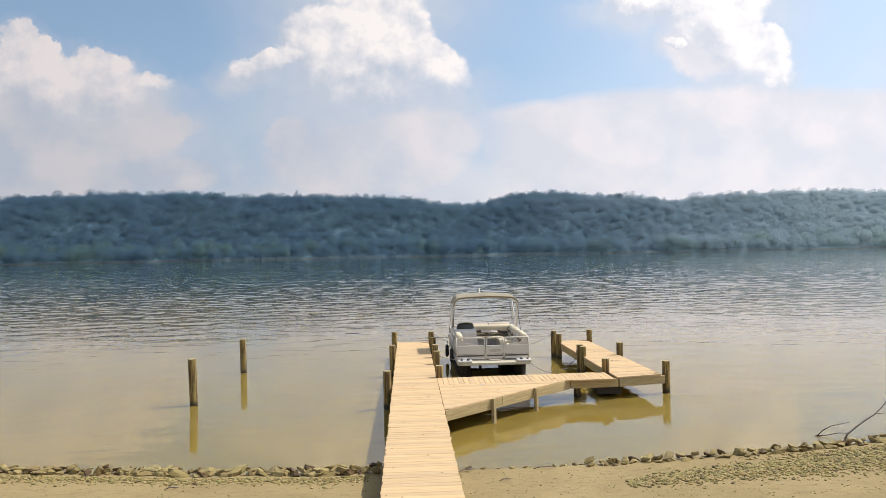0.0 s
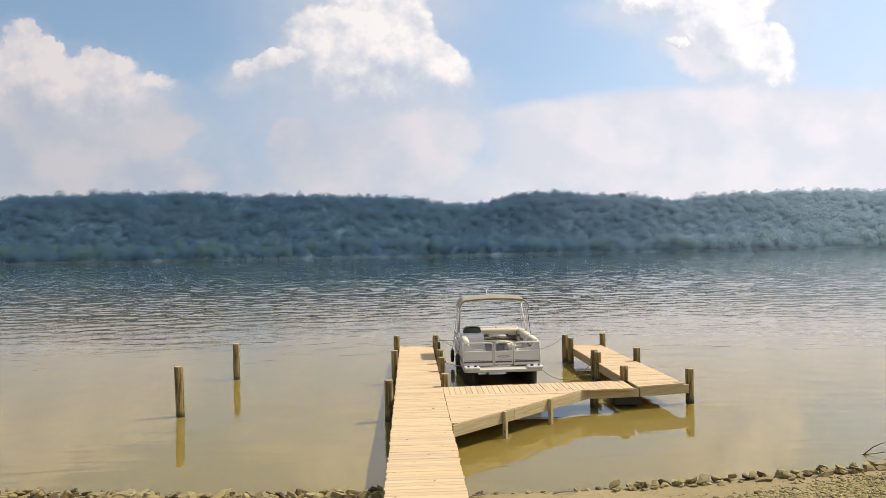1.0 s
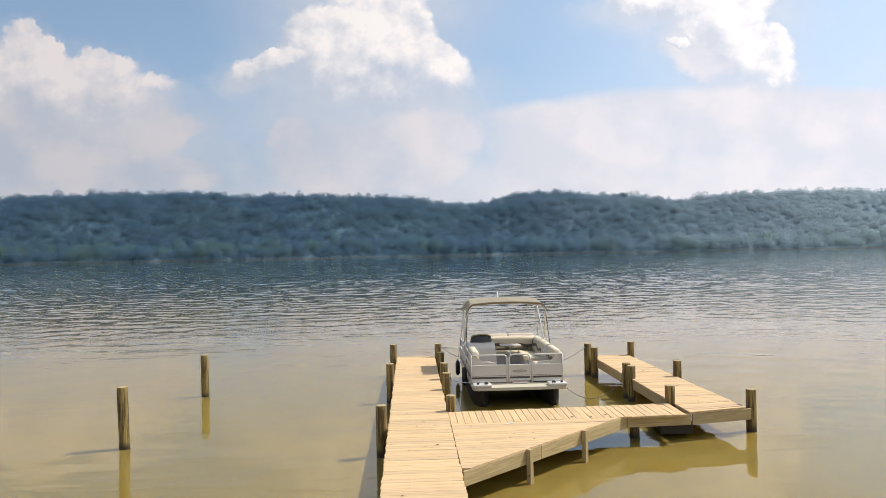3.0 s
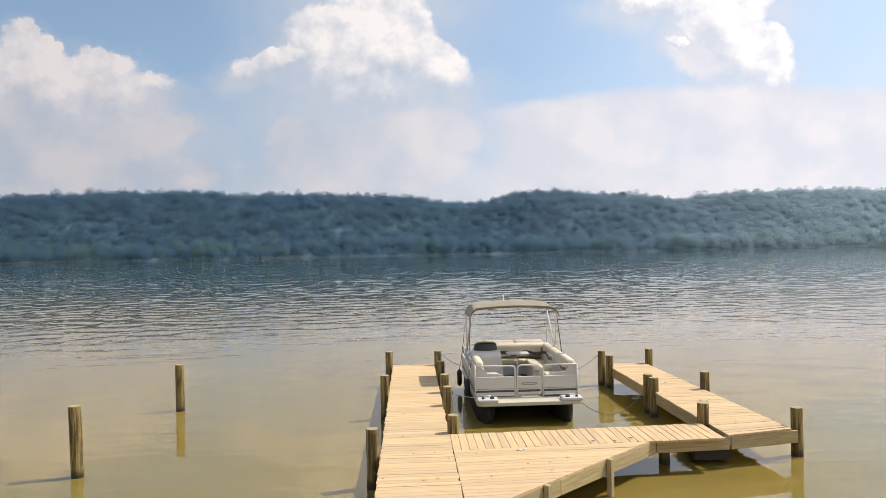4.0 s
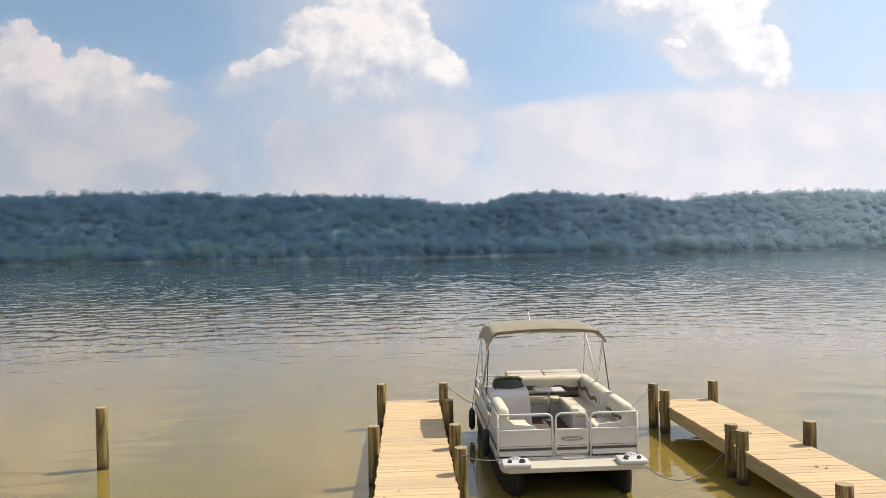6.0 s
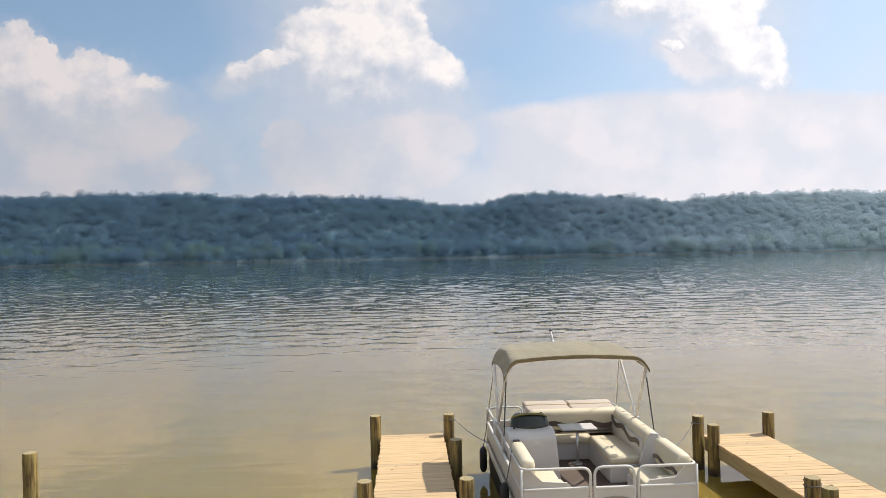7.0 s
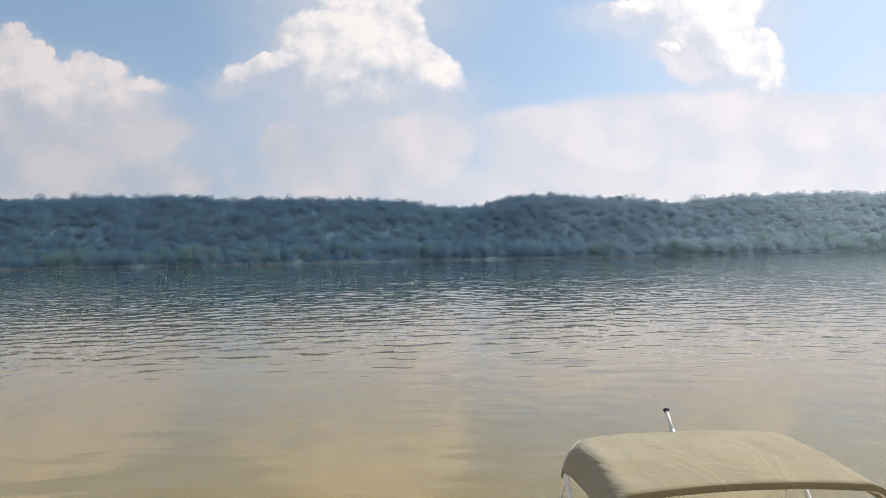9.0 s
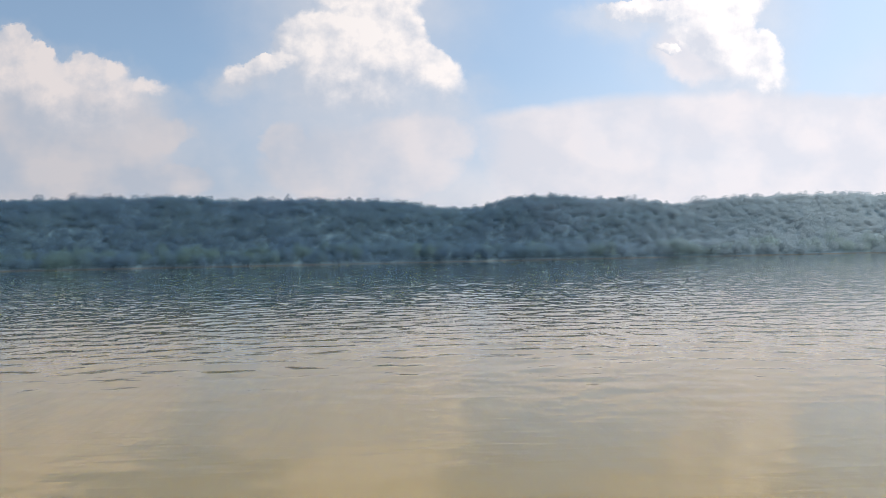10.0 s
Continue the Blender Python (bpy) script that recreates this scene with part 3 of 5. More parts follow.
def wood_mesh(name, spots, forms, mat, label):
    """Very many crowns as one mesh, softly rounded: a crown is a cloud of leaves with no hard face."""
    co, tri, ways, base = [], [], [], 0
    for px, py, pz, size, tall, turn, k in spots:
        v, f, n = forms[k]
        c, s = math.cos(turn), math.sin(turn)
        co.append(np.stack([(v[:, 0] * c - v[:, 1] * s) * size + px, (v[:, 0] * s + v[:, 1] * c) * size + py, v[:, 2] * tall + pz], 1))
        ways.append(np.stack([n[:, 0] * c - n[:, 1] * s, n[:, 0] * s + n[:, 1] * c, n[:, 2] + 2.2], 1))
        tri.append(f + base)
        base += len(v)
    co, tri, ways = np.concatenate(co), np.concatenate(tri), np.concatenate(ways)
    ways /= np.maximum(np.linalg.norm(ways, axis=1), 0.05)[:, None]
    me = bpy.data.meshes.new(name)
    me.vertices.add(len(co))
    me.vertices.foreach_set("co", co.ravel())
    me.loops.add(len(tri) * 3)
    me.loops.foreach_set("vertex_index", tri.ravel().astype(np.int32))
    me.polygons.add(len(tri))
    me.polygons.foreach_set("loop_start", np.arange(0, len(tri) * 3, 3, dtype=np.int32))
    me.update(calc_edges=True)
    me.shade_smooth()
    me.normals_split_custom_set_from_vertices(ways.tolist())
    me.materials.append(mat)
    tagged(new(name, me), label, "woods", kind="stuff")


def build_woods():
    rnd = random.Random(11)
    forms = crown_forms(12)
    slope, bank = [], []

    def tree(px, py, size, tall, lift, pale):
        spot = (px, py, ground_height(px, py) + tall * 0.30 + lift, size, tall, rnd.uniform(-0.6, 0.6), rnd.randrange(12))
        (bank if pale else slope).append(spot)

    y = FAR + 3.0
    while y < CREST + 16:
        by_water = y < FAR + 26
        x = -0.72 * y
        while x < 0.80 * y:
            px, py = x + rnd.uniform(-2.6, 2.6), y + rnd.uniform(-3.2, 3.2)
            stand = noise.noise((px * 0.022, py * 0.03, 4.0))
            size = rnd.choice((2.6, 3.2, 3.8, 4.4, 5.2)) * rnd.uniform(0.9, 1.2) * (1 + 0.25 * stand)
            tall = size * rnd.uniform(0.75, 1.1)
            lift = rnd.uniform(0.4, 1.2) + 0.6 * stand
            pale = False
            if by_water:
                lump = noise.noise((px * 0.035, py * 0.05, 9.0)) + 0.5 * noise.noise((px * 0.11, py * 0.1, 1.0))
                tall *= 1.25 + 0.45 * rnd.random() + 0.7 * lump
                lift = rnd.uniform(0.0, 2.0) + 1.5 * lump
                pale = lump + rnd.uniform(-0.3, 0.3) > (0.0 if px < -60 else 0.4 if px < 200 else 0.1)
            elif y > CREST - 6:
                # single crowns stand up against the sky
                tuft = noise.noise((px * 0.05, 0.0, 5.0)) + 0.6 * noise.noise((px * 0.16, 2.0, 5.0))
                if rnd.random() < 0.45:
                    size, tall, lift = size * rnd.uniform(0.55, 0.9), tall * rnd.uniform(0.85, 1.2), lift + max(0.0, 2.2 * tuft) + rnd.uniform(0.0, 1.3 if px < 200 else 2.6)
            tree(px, py, size, tall, lift, pale)
            x += 5.1 * rnd.uniform(0.7, 1.3)
        y += 4.8
    # taller trees on the ridge
    for side, up in ((-0.262, 2.4), (-0.200, 3.6), (-0.192, 3.0), (-0.135, 2.2), (0.292, 2.6), (0.300, 3.4), (0.306, 3.2), (0.545, 3.0), (0.556, 3.6), (0.590, 3.0), (0.62, 4.0)):
        for _ in range(3):
            tree(side * CREST + rnd.uniform(-3, 3), CREST + rnd.uniform(-4, 4), rnd.uniform(2.2, 3.4), rnd.uniform(2.4, 3.4), up + rnd.uniform(0.8, 1.8), False)
    wood_mesh("far_woods", slope, forms, LEAF, "dense summer woods covering the hills across the river, haze painted into the blue-green")
    wood_mesh("riverside_trees", bank, forms, WILLOW, "lighter green trees along the far bank of the river, tinted with painted haze")


build_ground()
build_water()
build_woods()


# ---------------------------------------------------------------- dock
DECK, THICK = 0.60, 0.04
WIDE = 0.138          # a board
dock = empty("dock", -0.65, 17.0, 0.0, "U-shaped dock of new pale yellow treated planks on round posts", "dock")


def child(ob, parent):
    """Parents ob, whose place is given in the world, to a thing that is only moved."""
    ob.parent = parent
    ob.matrix_parent_inverse = Matrix.Translation(-parent.location)
    return ob


def board_mesh(outline, name="board"):
    """A plank with eased upper edges, its outline given as four corners (x, y) from its middle, top at z = 0."""
    me = bpy.data.meshes.new(name)
    e = 0.005
    n = len(outline)
    cx, cy = sum(p[0] for p in outline) / n, sum(p[1] for p in outline) / n
    inner = [(x - math.copysign(e, x - cx), y - math.copysign(e, y - cy)) for x, y in outline]
    v = [(x, y, -THICK) for x, y in outline] + [(x, y, -e) for x, y in outline] + [(x, y, 0) for x, y in inner]
    f = [tuple(range(n))[::-1], tuple(range(2 * n, 3 * n))]
    for k in (0, n):
        f += [(k + i, k + (i + 1) % n, k + n + (i + 1) % n, k + n + i) for i in range(n)]
    me.from_pydata(v, [], f)
    return me


def rect_board(lx, ly, rnd):
    a, b = lx / 2, ly / 2
    j = lambda: rnd.uniform(-0.007, 0.007)
    if lx > ly:
        return board_mesh([(-a + j(), -b), (a + j(), -b), (a + j(), b), (-a + j(), b)])
    return board_mesh([(-a, -b + j()), (a, -b + j()), (a, b + j()), (-a, b + j())])


def lay(me, mat, x, y, rnd, wild=1.0):
    if not me.materials:
        me.materials.append(mat)
    ob = new("board", me)
    ob.matrix_world = pose(x, y, DECK + rnd.uniform(-0.003, 0.003) * wild, rnd.uniform(-0.5, 0.5) * wild, rnd.uniform(-0.12, 0.12) * wild, rnd.uniform(-0.35, 0.35) * wild)
    loc = ob.matrix_world.copy()
    ob.parent = dock
    ob.matrix_parent_inverse = Matrix.Translation(-dock.location)
    ob.matrix_basis = loc
    return ob


def round_post(x, y, top, r, parent, foot=-2.5, lean=(0.0, 0.0), name="post"):
    """A round timber with an eased, slightly uneven cut top; the origin is at the waterline."""
    bm = bmesh.new()
    seg, rings = 20, [foot, -0.6, 0.0, 0.25, 0.6, top - 0.10, top - 0.014, top]
    rows = []
    for i, z in enumerate(rings):
        rr = r * (1.03 - 0.03 * i / 7) * (0.94 if i == 7 else 1.0)
        rows.append([bm.verts.new(((math.cos(k * math.tau / seg)) * rr * (1 + 0.03 * noise.noise((math.cos(k * math.tau / seg) * 2 + x * 3, math.sin(k * math.tau / seg) * 2 + y * 3, z * 0.8))) + lean[0] * z,
                                   (math.sin(k * math.tau / seg)) * rr * (1 + 0.03 * noise.noise((math.cos(k * math.tau / seg) * 2 + y, math.sin(k * math.tau / seg) * 2 + x, z * 0.8))) + lean[1] * z, z)) for k in range(seg)])
    for a, b in zip(rows, rows[1:]):
        for k in range(seg):
            bm.faces.new((a[k], a[(k + 1) % seg], b[(k + 1) % seg], b[k]))
    bm.faces.new(rows[-1])
    bm.faces.new(rows[0][::-1])
    me = bpy.data.meshes.new(name)
    bm.to_mesh(me)
    bm.free()
    for p in me.polygons:
        p.use_smooth = abs(p.normal.z) < 0.6
    me.materials.append(POST)
    ob = new(name, me)
    ob.location = (x, y, 0)
    if parent:
        child(ob, parent)
    return ob


PIER_L, PIER_R, PIER_NEAR, PIER_FAR = -1.275, -0.025, 4.0, 26.02
ARM_L, ARM_R, ARM_NEAR, ARM_FAR = 5.04, 6.24, 17.04, 25.30
STRIP_0, STRIP_1 = 16.70, 17.78
SKEW = 0.05          # the cross walk runs a little askew
INNER, KINK = (0.0, 13.72), (3.66, 17.05)

for x, y, top in ((-1.41, 16.68, 1.03), (-1.37, 21.72, 1.06), (-1.38, 25.88, 1.04),
                  (0.09, 25.88, 1.03), (0.09, 24.00, 1.01), (0.085, 21.75, 1.04), (0.08, 20.30, 1.02), (0.055, 17.90, 0.94),
                  (4.89, 25.10, 1.02), (5.00, 24.66, 0.95), (5.05, 21.50, 0.95), (5.05, 21.08, 0.94), (4.97, 18.06, 0.99),
                  (6.33, 25.17, 1.03), (6.36, 21.25, 1.02), (6.65, 17.70, 0.93)):
    round_post(x, y, top, 0.108, dock)


def timber(lo, hi, mat):
    mid = [(a + b) / 2 for a, b in zip(lo, hi)]
    ob = part("rim_board", box([a - m for a, m in zip(lo, mid)], [b - m for b, m in zip(hi, mid)], 0.006, 1), mat)
    ob.location = mid
    return child(ob, dock)


Z0, Z1 = DECK - THICK - 0.235, DECK - THICK - 0.003
for x in (PIER_L + 0.01, -0.67, PIER_R - 0.055):
    timber((x, PIER_NEAR, Z0), (x + 0.045, 26.0, Z1), TIMBER_Y)
timber((PIER_L + 0.06, 25.95, Z0), (-0.69, 25.99, Z1), TIMBER_X)
for x in (ARM_L + 0.01, 5.56, ARM_R - 0.055):
    timber((x, ARM_NEAR + 0.17 + 0.24 * (x - ARM_L), Z0), (x + 0.045, 25.2, Z1), TIMBER_Y)
timber((ARM_L + 0.06, 25.22, Z0), (ARM_R - 0.01, 25.265, Z1), TIMBER_X)


def slanting_rim(a, b):
    """A rim board between two corners in plan."""
    a, b = Vector((*a, 0)), Vector((*b, 0))
    half = (b - a).length / 2
    ob = part("rim_board", box((-half, -0.022, Z0), (half, 0.022, Z1), 0.006, 1), TIMBER_X)
    mid = (a + b) / 2
    m = pose(mid.x, mid.y, 0, 0, 0, math.degrees(math.atan2((b - a).y, (b - a).x)))
    child(ob, dock)
    ob.matrix_basis = m


slanting_rim((3.69, 17.085), (5.07, 17.155))
slanting_rim((5.105, 17.155), (6.52, 17.46))
slanting_rim((0.0, 17.72), (4.78, 17.96))
slanting_rim((0.0, 16.70), (3.45, 16.87))

# the supports below the corner of the U
round_post(3.98, 17.50, 0.50, 0.10, dock, name="under_post")
# beams coloured near-black to hold the shade below the deck
for lo, hi in (((4.50, 17.36, 0.08), (5.22, 17.46, 0.322)), ((4.60, 17.50, 0.06), (5.20, 18.5, 0.20))):
    mid = [(a + b) / 2 for a, b in zip(lo, hi)]
    ob = part("support_beam", box([a - m for a, m in zip(lo, mid)], [b - m for b, m in zip(hi, mid)], 0.006, 1), SHADED_BEAM, label="beam below the deck, its shade painted in as near-black")
    ob.location = mid
    child(ob, dock)


def diagonal_rim():
    """The rim along the slanting side and the two short square posts before it."""
    a, b = Vector((*INNER, 0)), Vector((*KINK, 0))
    way = (b - a).normalized()
    turn = math.degrees(math.atan2(way.y, way.x))
    long = (b - a).length
    cut = 2.02
    for s0, s1 in ((0.0, cut - 0.003), (cut + 0.003, long)):
        ob = part("rim_board", box((-(s1 - s0) / 2, -0.022, Z0), ((s1 - s0) / 2, 0.022, Z1 + 0.016), 0.006, 1), TIMBER_X)
        p = a + way * (s0 + s1) / 2
        ob.matrix_world = pose(p.x, p.y, 0, 0, 0, turn)
        m = ob.matrix_world.copy()
        child(ob, dock)
        ob.matrix_basis = m
    out = Vector((way.y, -way.x, 0))
    for s, top in ((1.62, 0.60), (3.32, 0.605)):
        p = a + way * s + out * 0.072
        ob = part("square_post", box((-0.045, -0.045, -2.0), (0.045, 0.045, top), 0.006, 1), TIMBER_Z)
        ob.matrix_world = pose(p.x, p.y, 0, 0, 0, turn)
        m = ob.matrix_world.copy()
        child(ob, dock)
        ob.matrix_basis = m


diagonal_rim()


# ---------------------------------------------------------------- posts out in the water
for x, y, top, lean in ((-6.93, 17.88, 1.32, (-0.026, 0.0)), (-6.77, 23.30, 1.21, (-0.010, 0.0))):
    ob = round_post(x, y, top, 0.108, None, lean=lean, name="mooring_post")
    tagged(ob, "weathered round timber mooring post standing in the river", "post", "mooring posts")


# ---------------------------------------------------------------- pontoon boat, bow towards the bank
BX0, BX1 = 0.79, 3.23          # sides
BOW, STERN, FENCE = 20.62, 25.35, 21.20
FLOOR = 0.565
boat = empty("pontoon_boat", 2.01, 20.62, 0.0, "white pontoon boat with cream seats and a raised khaki canopy", "boat")


def bpart(name, bm, mat, parent=None, label="", smooth=False):
    """A part of the boat; its mesh is given in the world."""
    bmesh.ops.translate(bm, verts=bm.verts, vec=-boat.location)
    return part(name, bm, mat, parent or boat, label, smooth)


def pontoon(x):
    """A float with flat flanks, a rounded keel and a nose that rises to an upright stem."""
    bm = bmesh.new()
    rows = []
    for y, w, keel in ((20.80, 0.015, 0.12), (20.86, 0.06, 0.02), (21.00, 0.13, -0.10), (21.25, 0.20, -0.22), (21.7, 0.24, -0.30), (25.1, 0.24, -0.30), (25.3, 0.235, -0.24)):
        top = 0.46
        ring = []
        for k in range(13):
            a = math.pi * k / 12
            ring.append((x - w * math.cos(a), y, max(keel, 0.16 - 0.46 * math.sin(a))) if 0 < k < 12 else (x - w * math.cos(a), y, 0.16))
        ring += [(x + w, y, top), (x - w, y, top)]
        rows.append([bm.verts.new(p) for p in ring])
    for a, b in zip(rows, rows[1:]):
        n = len(a)
        for k in range(n):
            bm.faces.new((a[k], a[(k + 1) % n], b[(k + 1) % n], b[k]))
    bm.faces.new(rows[0])
    bm.faces.new(rows[-1][::-1])
    bmesh.ops.recalc_face_normals(bm, faces=bm.faces)
    bpart("pontoon", bm, PONTOON, label="dull aluminium float with a raked nose, under-deck shade painted into its colour")


pontoon(1.06)
pontoon(2.93)

deck_outline = [(BX0 - 0.01, BOW + 0.16), (BX0 + 0.02, BOW + 0.06), (BX0 + 0.12, BOW), (BX1 - 0.12, BOW), (BX1 - 0.02, BOW + 0.06), (BX1 + 0.01, BOW + 0.16),
                (BX1 + 0.01, STERN), (BX0 - 0.01, STERN)]
bpart("deck", prism(deck_outline, 0.462, 0.545, 0.012), DECK_EDGE, label="deck edged in cream aluminium")
bpart("deck_carpet", prism([(BX0 + 0.03, FENCE + 0.03), (BX1 - 0.03, FENCE + 0.03), (BX1 - 0.03, STERN - 0.03), (BX0 + 0.03, STERN - 0.03)], 0.541, FLOOR), CARPET, label="brown marine carpet")
# dark sheet added below the deck to blacken the space under the boat
bpart("deck_underside", prism([(BX0 + 0.02, BOW + 0.10), (BX1 - 0.02, BOW + 0.10), (BX1 - 0.02, STERN - 0.02), (BX0 + 0.02, STERN - 0.02)], 0.452, 0.466), BROWN, label="dark brown sheet added under the deck to deepen the shade there")
# unseen beams, added to darken the gap between the floats
for y in (21.6, 22.5, 23.4, 24.3, 25.1):
    bpart("cross_beam", box((BX0 + 0.03, y - 0.03, 0.40), (BX1 - 0.03, y + 0.03, 0.46), 0.004, 1), PONTOON)


def bow_corner(sign):
    """The moulded white cap on a bow corner with its docking light and cleat."""
    x = BX0 + 0.24 if sign < 0 else BX1 - 0.24
    cap = bpart("corner_cap", box((x - 0.24, BOW - 0.015, 0.545), (x + 0.24, BOW + 0.34, 0.625), 0.035, 3), GELCOAT, label="white moulded bow corner cap", smooth=True)
    for a, r in ((-0.10 * sign, 0.052), (0.11 * sign, 0.035)):
        bm = tube([(x + a, BOW + 0.10, 0.60), (x + a, BOW + 0.085, 0.655), (x + a, BOW + 0.08, 0.665)], r, 16, radii=[r * 1.1, r, r * 0.6])
        bpart("docking_light", bm, LENS, cap, "dark round docking light")
    bm = tube([(x - 0.09, BOW + 0.24, 0.655), (x - 0.04, BOW + 0.24, 0.665), (x + 0.04, BOW + 0.24, 0.665), (x + 0.09, BOW + 0.24, 0.655)], 0.013, 8, radii=[0.008, 0.013, 0.013, 0.008])
    for dx in (-0.03, 0.03):
        tube([(x + dx, BOW + 0.24, 0.61), (x + dx, BOW + 0.24, 0.665)], 0.011, 8, bm)
    bpart("cleat", bm, ALU, cap, "cast aluminium cleat")


bow_corner(-1)
bow_corner(1)


def fence_panel(x0, x1, y0, y1, z0, z1, name="fence_panel", stripes=True):
    """A flat railing panel between two corners in plan, with the dark stripe along it."""
    along_x = abs(x1 - x0) > abs(y1 - y0)
    t = 0.012
    grow = lambda k: ((min(x0, x1) - (0 if along_x else k), min(y0, y1) - (k if along_x else 0)), (max(x0, x1) + (0 if along_x else k), max(y0, y1) + (k if along_x else 0)))
    (ax, ay), (bx, by) = grow(t)
    panel = bpart(name, box((ax, ay, z0), (bx, by, z1), 0.004, 1), WHITE, label="white railing panel with a dark stripe")
    (ax, ay), (bx, by) = grow(t + 0.003)
    if stripes:
        bpart("stripe", box((ax, ay, 0.672), (bx, by, 0.722)), STRIPE, panel, "dark bronze stripe")
        bpart("stripe", box((ax, ay, 0.748), (bx, by, 0.755)), STRIPE, panel, "thin bronze line")
    (ax, ay), (bx, by) = grow(t + 0.010)
    bpart("panel_trim", box((ax, ay, z1 - 0.012), (bx, by, z1 + 0.018), 0.006, 1), RAIL, panel, "cream rail along the panel top")
    bpart("panel_trim", box((ax, ay, z0 - 0.016), (bx, by, z0 + 0.012), 0.006, 1), RAIL, panel, "cream rail along the panel foot")
    return panel


Z_LOW, Z_MID, Z_TOP = 0.60, 1.02, 1.295
RR = 0.019
GATE0, GATE1 = 1.77, 2.385
fence_panel(BX0 + 0.02, GATE0 - 0.05, FENCE, FENCE, Z_LOW, Z_MID)
fence_panel(GATE1 + 0.05, BX1 - 0.02, FENCE, FENCE, Z_LOW, Z_MID)
gate = fence_panel(GATE0 + 0.03, GATE1 - 0.03, FENCE - 0.01, FENCE - 0.01, Z_LOW + 0.03, Z_MID, "gate")
fence_panel(BX0, BX0, FENCE + 0.02, 25.15, Z_LOW, Z_MID)
fence_panel(BX1, BX1, FENCE + 0.02, 25.15, Z_LOW, Z_MID)
fence_panel(BX0 + 0.02, BX1 - 0.02, 25.17, 25.17, Z_LOW, Z_MID, stripes=False)

bm = bmesh.new()
bmesh.ops.create_circle(bm, cap_ends=True, segments=28, radius=1.0)
up = bmesh.ops.extrude_face_region(bm, geom=list(bm.faces))
bmesh.ops.translate(bm, verts=[v for v in up["geom"] if isinstance(v, bmesh.types.BMVert)], vec=(0, 0, 0.05))
for v in bm.verts:
    v.co = Vector((2.077 + v.co.x * 0.20, FENCE - 0.026 - v.co.z * 0.2, 0.865 + v.co.y * 0.038))
bmesh.ops.recalc_face_normals(bm, faces=bm.faces)
bpart("step_plate", box((1.88, FENCE - 0.17, 0.556), (2.27, FENCE - 0.05, 0.585), 0.008, 2), GELCOAT, gate, "white step plate")
badge = bpart("badge", bm, BADGE, gate, "oval bronze maker's badge")
bpart("badge_bar", box((1.95, FENCE - 0.042, 0.857), (2.205, FENCE - 0.034, 0.873), 0.003, 1), WHITE, badge)


def rail(points, name="rail", r=RR, mat=RAIL, bend=0.12, parent=None, label=""):
    return bpart(name, tube(rounded(points, bend), r, 10), mat, parent, label, True)


# bow rails: down beside the gate, along the top and round the corner
rail([(GATE0 - 0.025, FENCE, 0.56), (GATE0 - 0.025, FENCE, Z_TOP), (BX0, FENCE, Z_TOP), (BX0, 23.0, Z_TOP - 0.02)])
rail([(GATE1 + 0.025, FENCE, 0.56), (GATE1 + 0.025, FENCE, Z_TOP), (BX1, FENCE, Z_TOP), (BX1, 22.35, Z_TOP - 0.01), (BX1, 22.38, 0.58)])
rail([(GATE0 + 0.03, FENCE - 0.01, 0.62), (GATE0 + 0.03, FENCE - 0.01, Z_TOP + 0.01), (GATE1 - 0.03, FENCE - 0.01, Z_TOP + 0.01), (GATE1 - 0.03, FENCE - 0.01, 0.62)], "gate_rail", parent=gate)
# sides and stern
rail([(BX0, 23.05, 0.58), (BX0, 23.05, Z_TOP), (BX0, 25.17, Z_TOP), (BX0, 25.17, 0.58)])
rail([(BX1, 22.50, 0.58), (BX1, 22.50, Z_TOP), (BX1, 25.17, Z_TOP), (BX1, 25.17, 0.58)])
rail([(BX0 + 0.03, 25.17, 1.0), (BX0 + 0.03, 25.17, Z_TOP - 0.01), (1.46, 25.17, Z_TOP - 0.01), (1.46, 25.17, 1.0)])
for x, y in ((BX0, FENCE), (BX1, FENCE), (BX0, 22.1), (BX1, 23.9), (BX0, 24.1)):
    rail([(x, y, 0.56), (x, y, Z_TOP)], "rail_post")


def corner_gusset(sign):
    """The panel that fills a bow corner under the rail and slopes down towards the gate."""
    x = BX0 + 0.02 if sign < 0 else BX1 - 0.02
    s = -sign
    pts = [(x, Z_MID), (x, Z_TOP - 0.01), (x + s * 0.10, Z_TOP - 0.01), (x + s * 0.27, Z_MID + 0.10), (x + s * 0.62, Z_MID + 0.07), (x + s * 0.68, Z_MID + 0.01)]
    bpart("corner_panel", swept(pts, FENCE + 0.02, FENCE + 0.055, 1), WHITE, label="white corner panel below the bow rail")


corner_gusset(-1)
corner_gusset(1)
bpart("side_fill", box((BX0 - 0.010, FENCE + 0.05, Z_MID + 0.02), (BX0 + 0.010, 22.05, Z_TOP - 0.02)), WHITE, label="white side panel under the bow rail")
bpart("side_fill", box((BX1 - 0.010, FENCE + 0.05, Z_MID + 0.02), (BX1 + 0.010, 22.33, Z_TOP - 0.02)), WHITE, label="white side panel under the bow rail")


def cushion(name, lo, hi, mat, parent, label="", r=0.05):
    return bpart(name, box(lo, hi, r, 3), mat, parent, label, True)


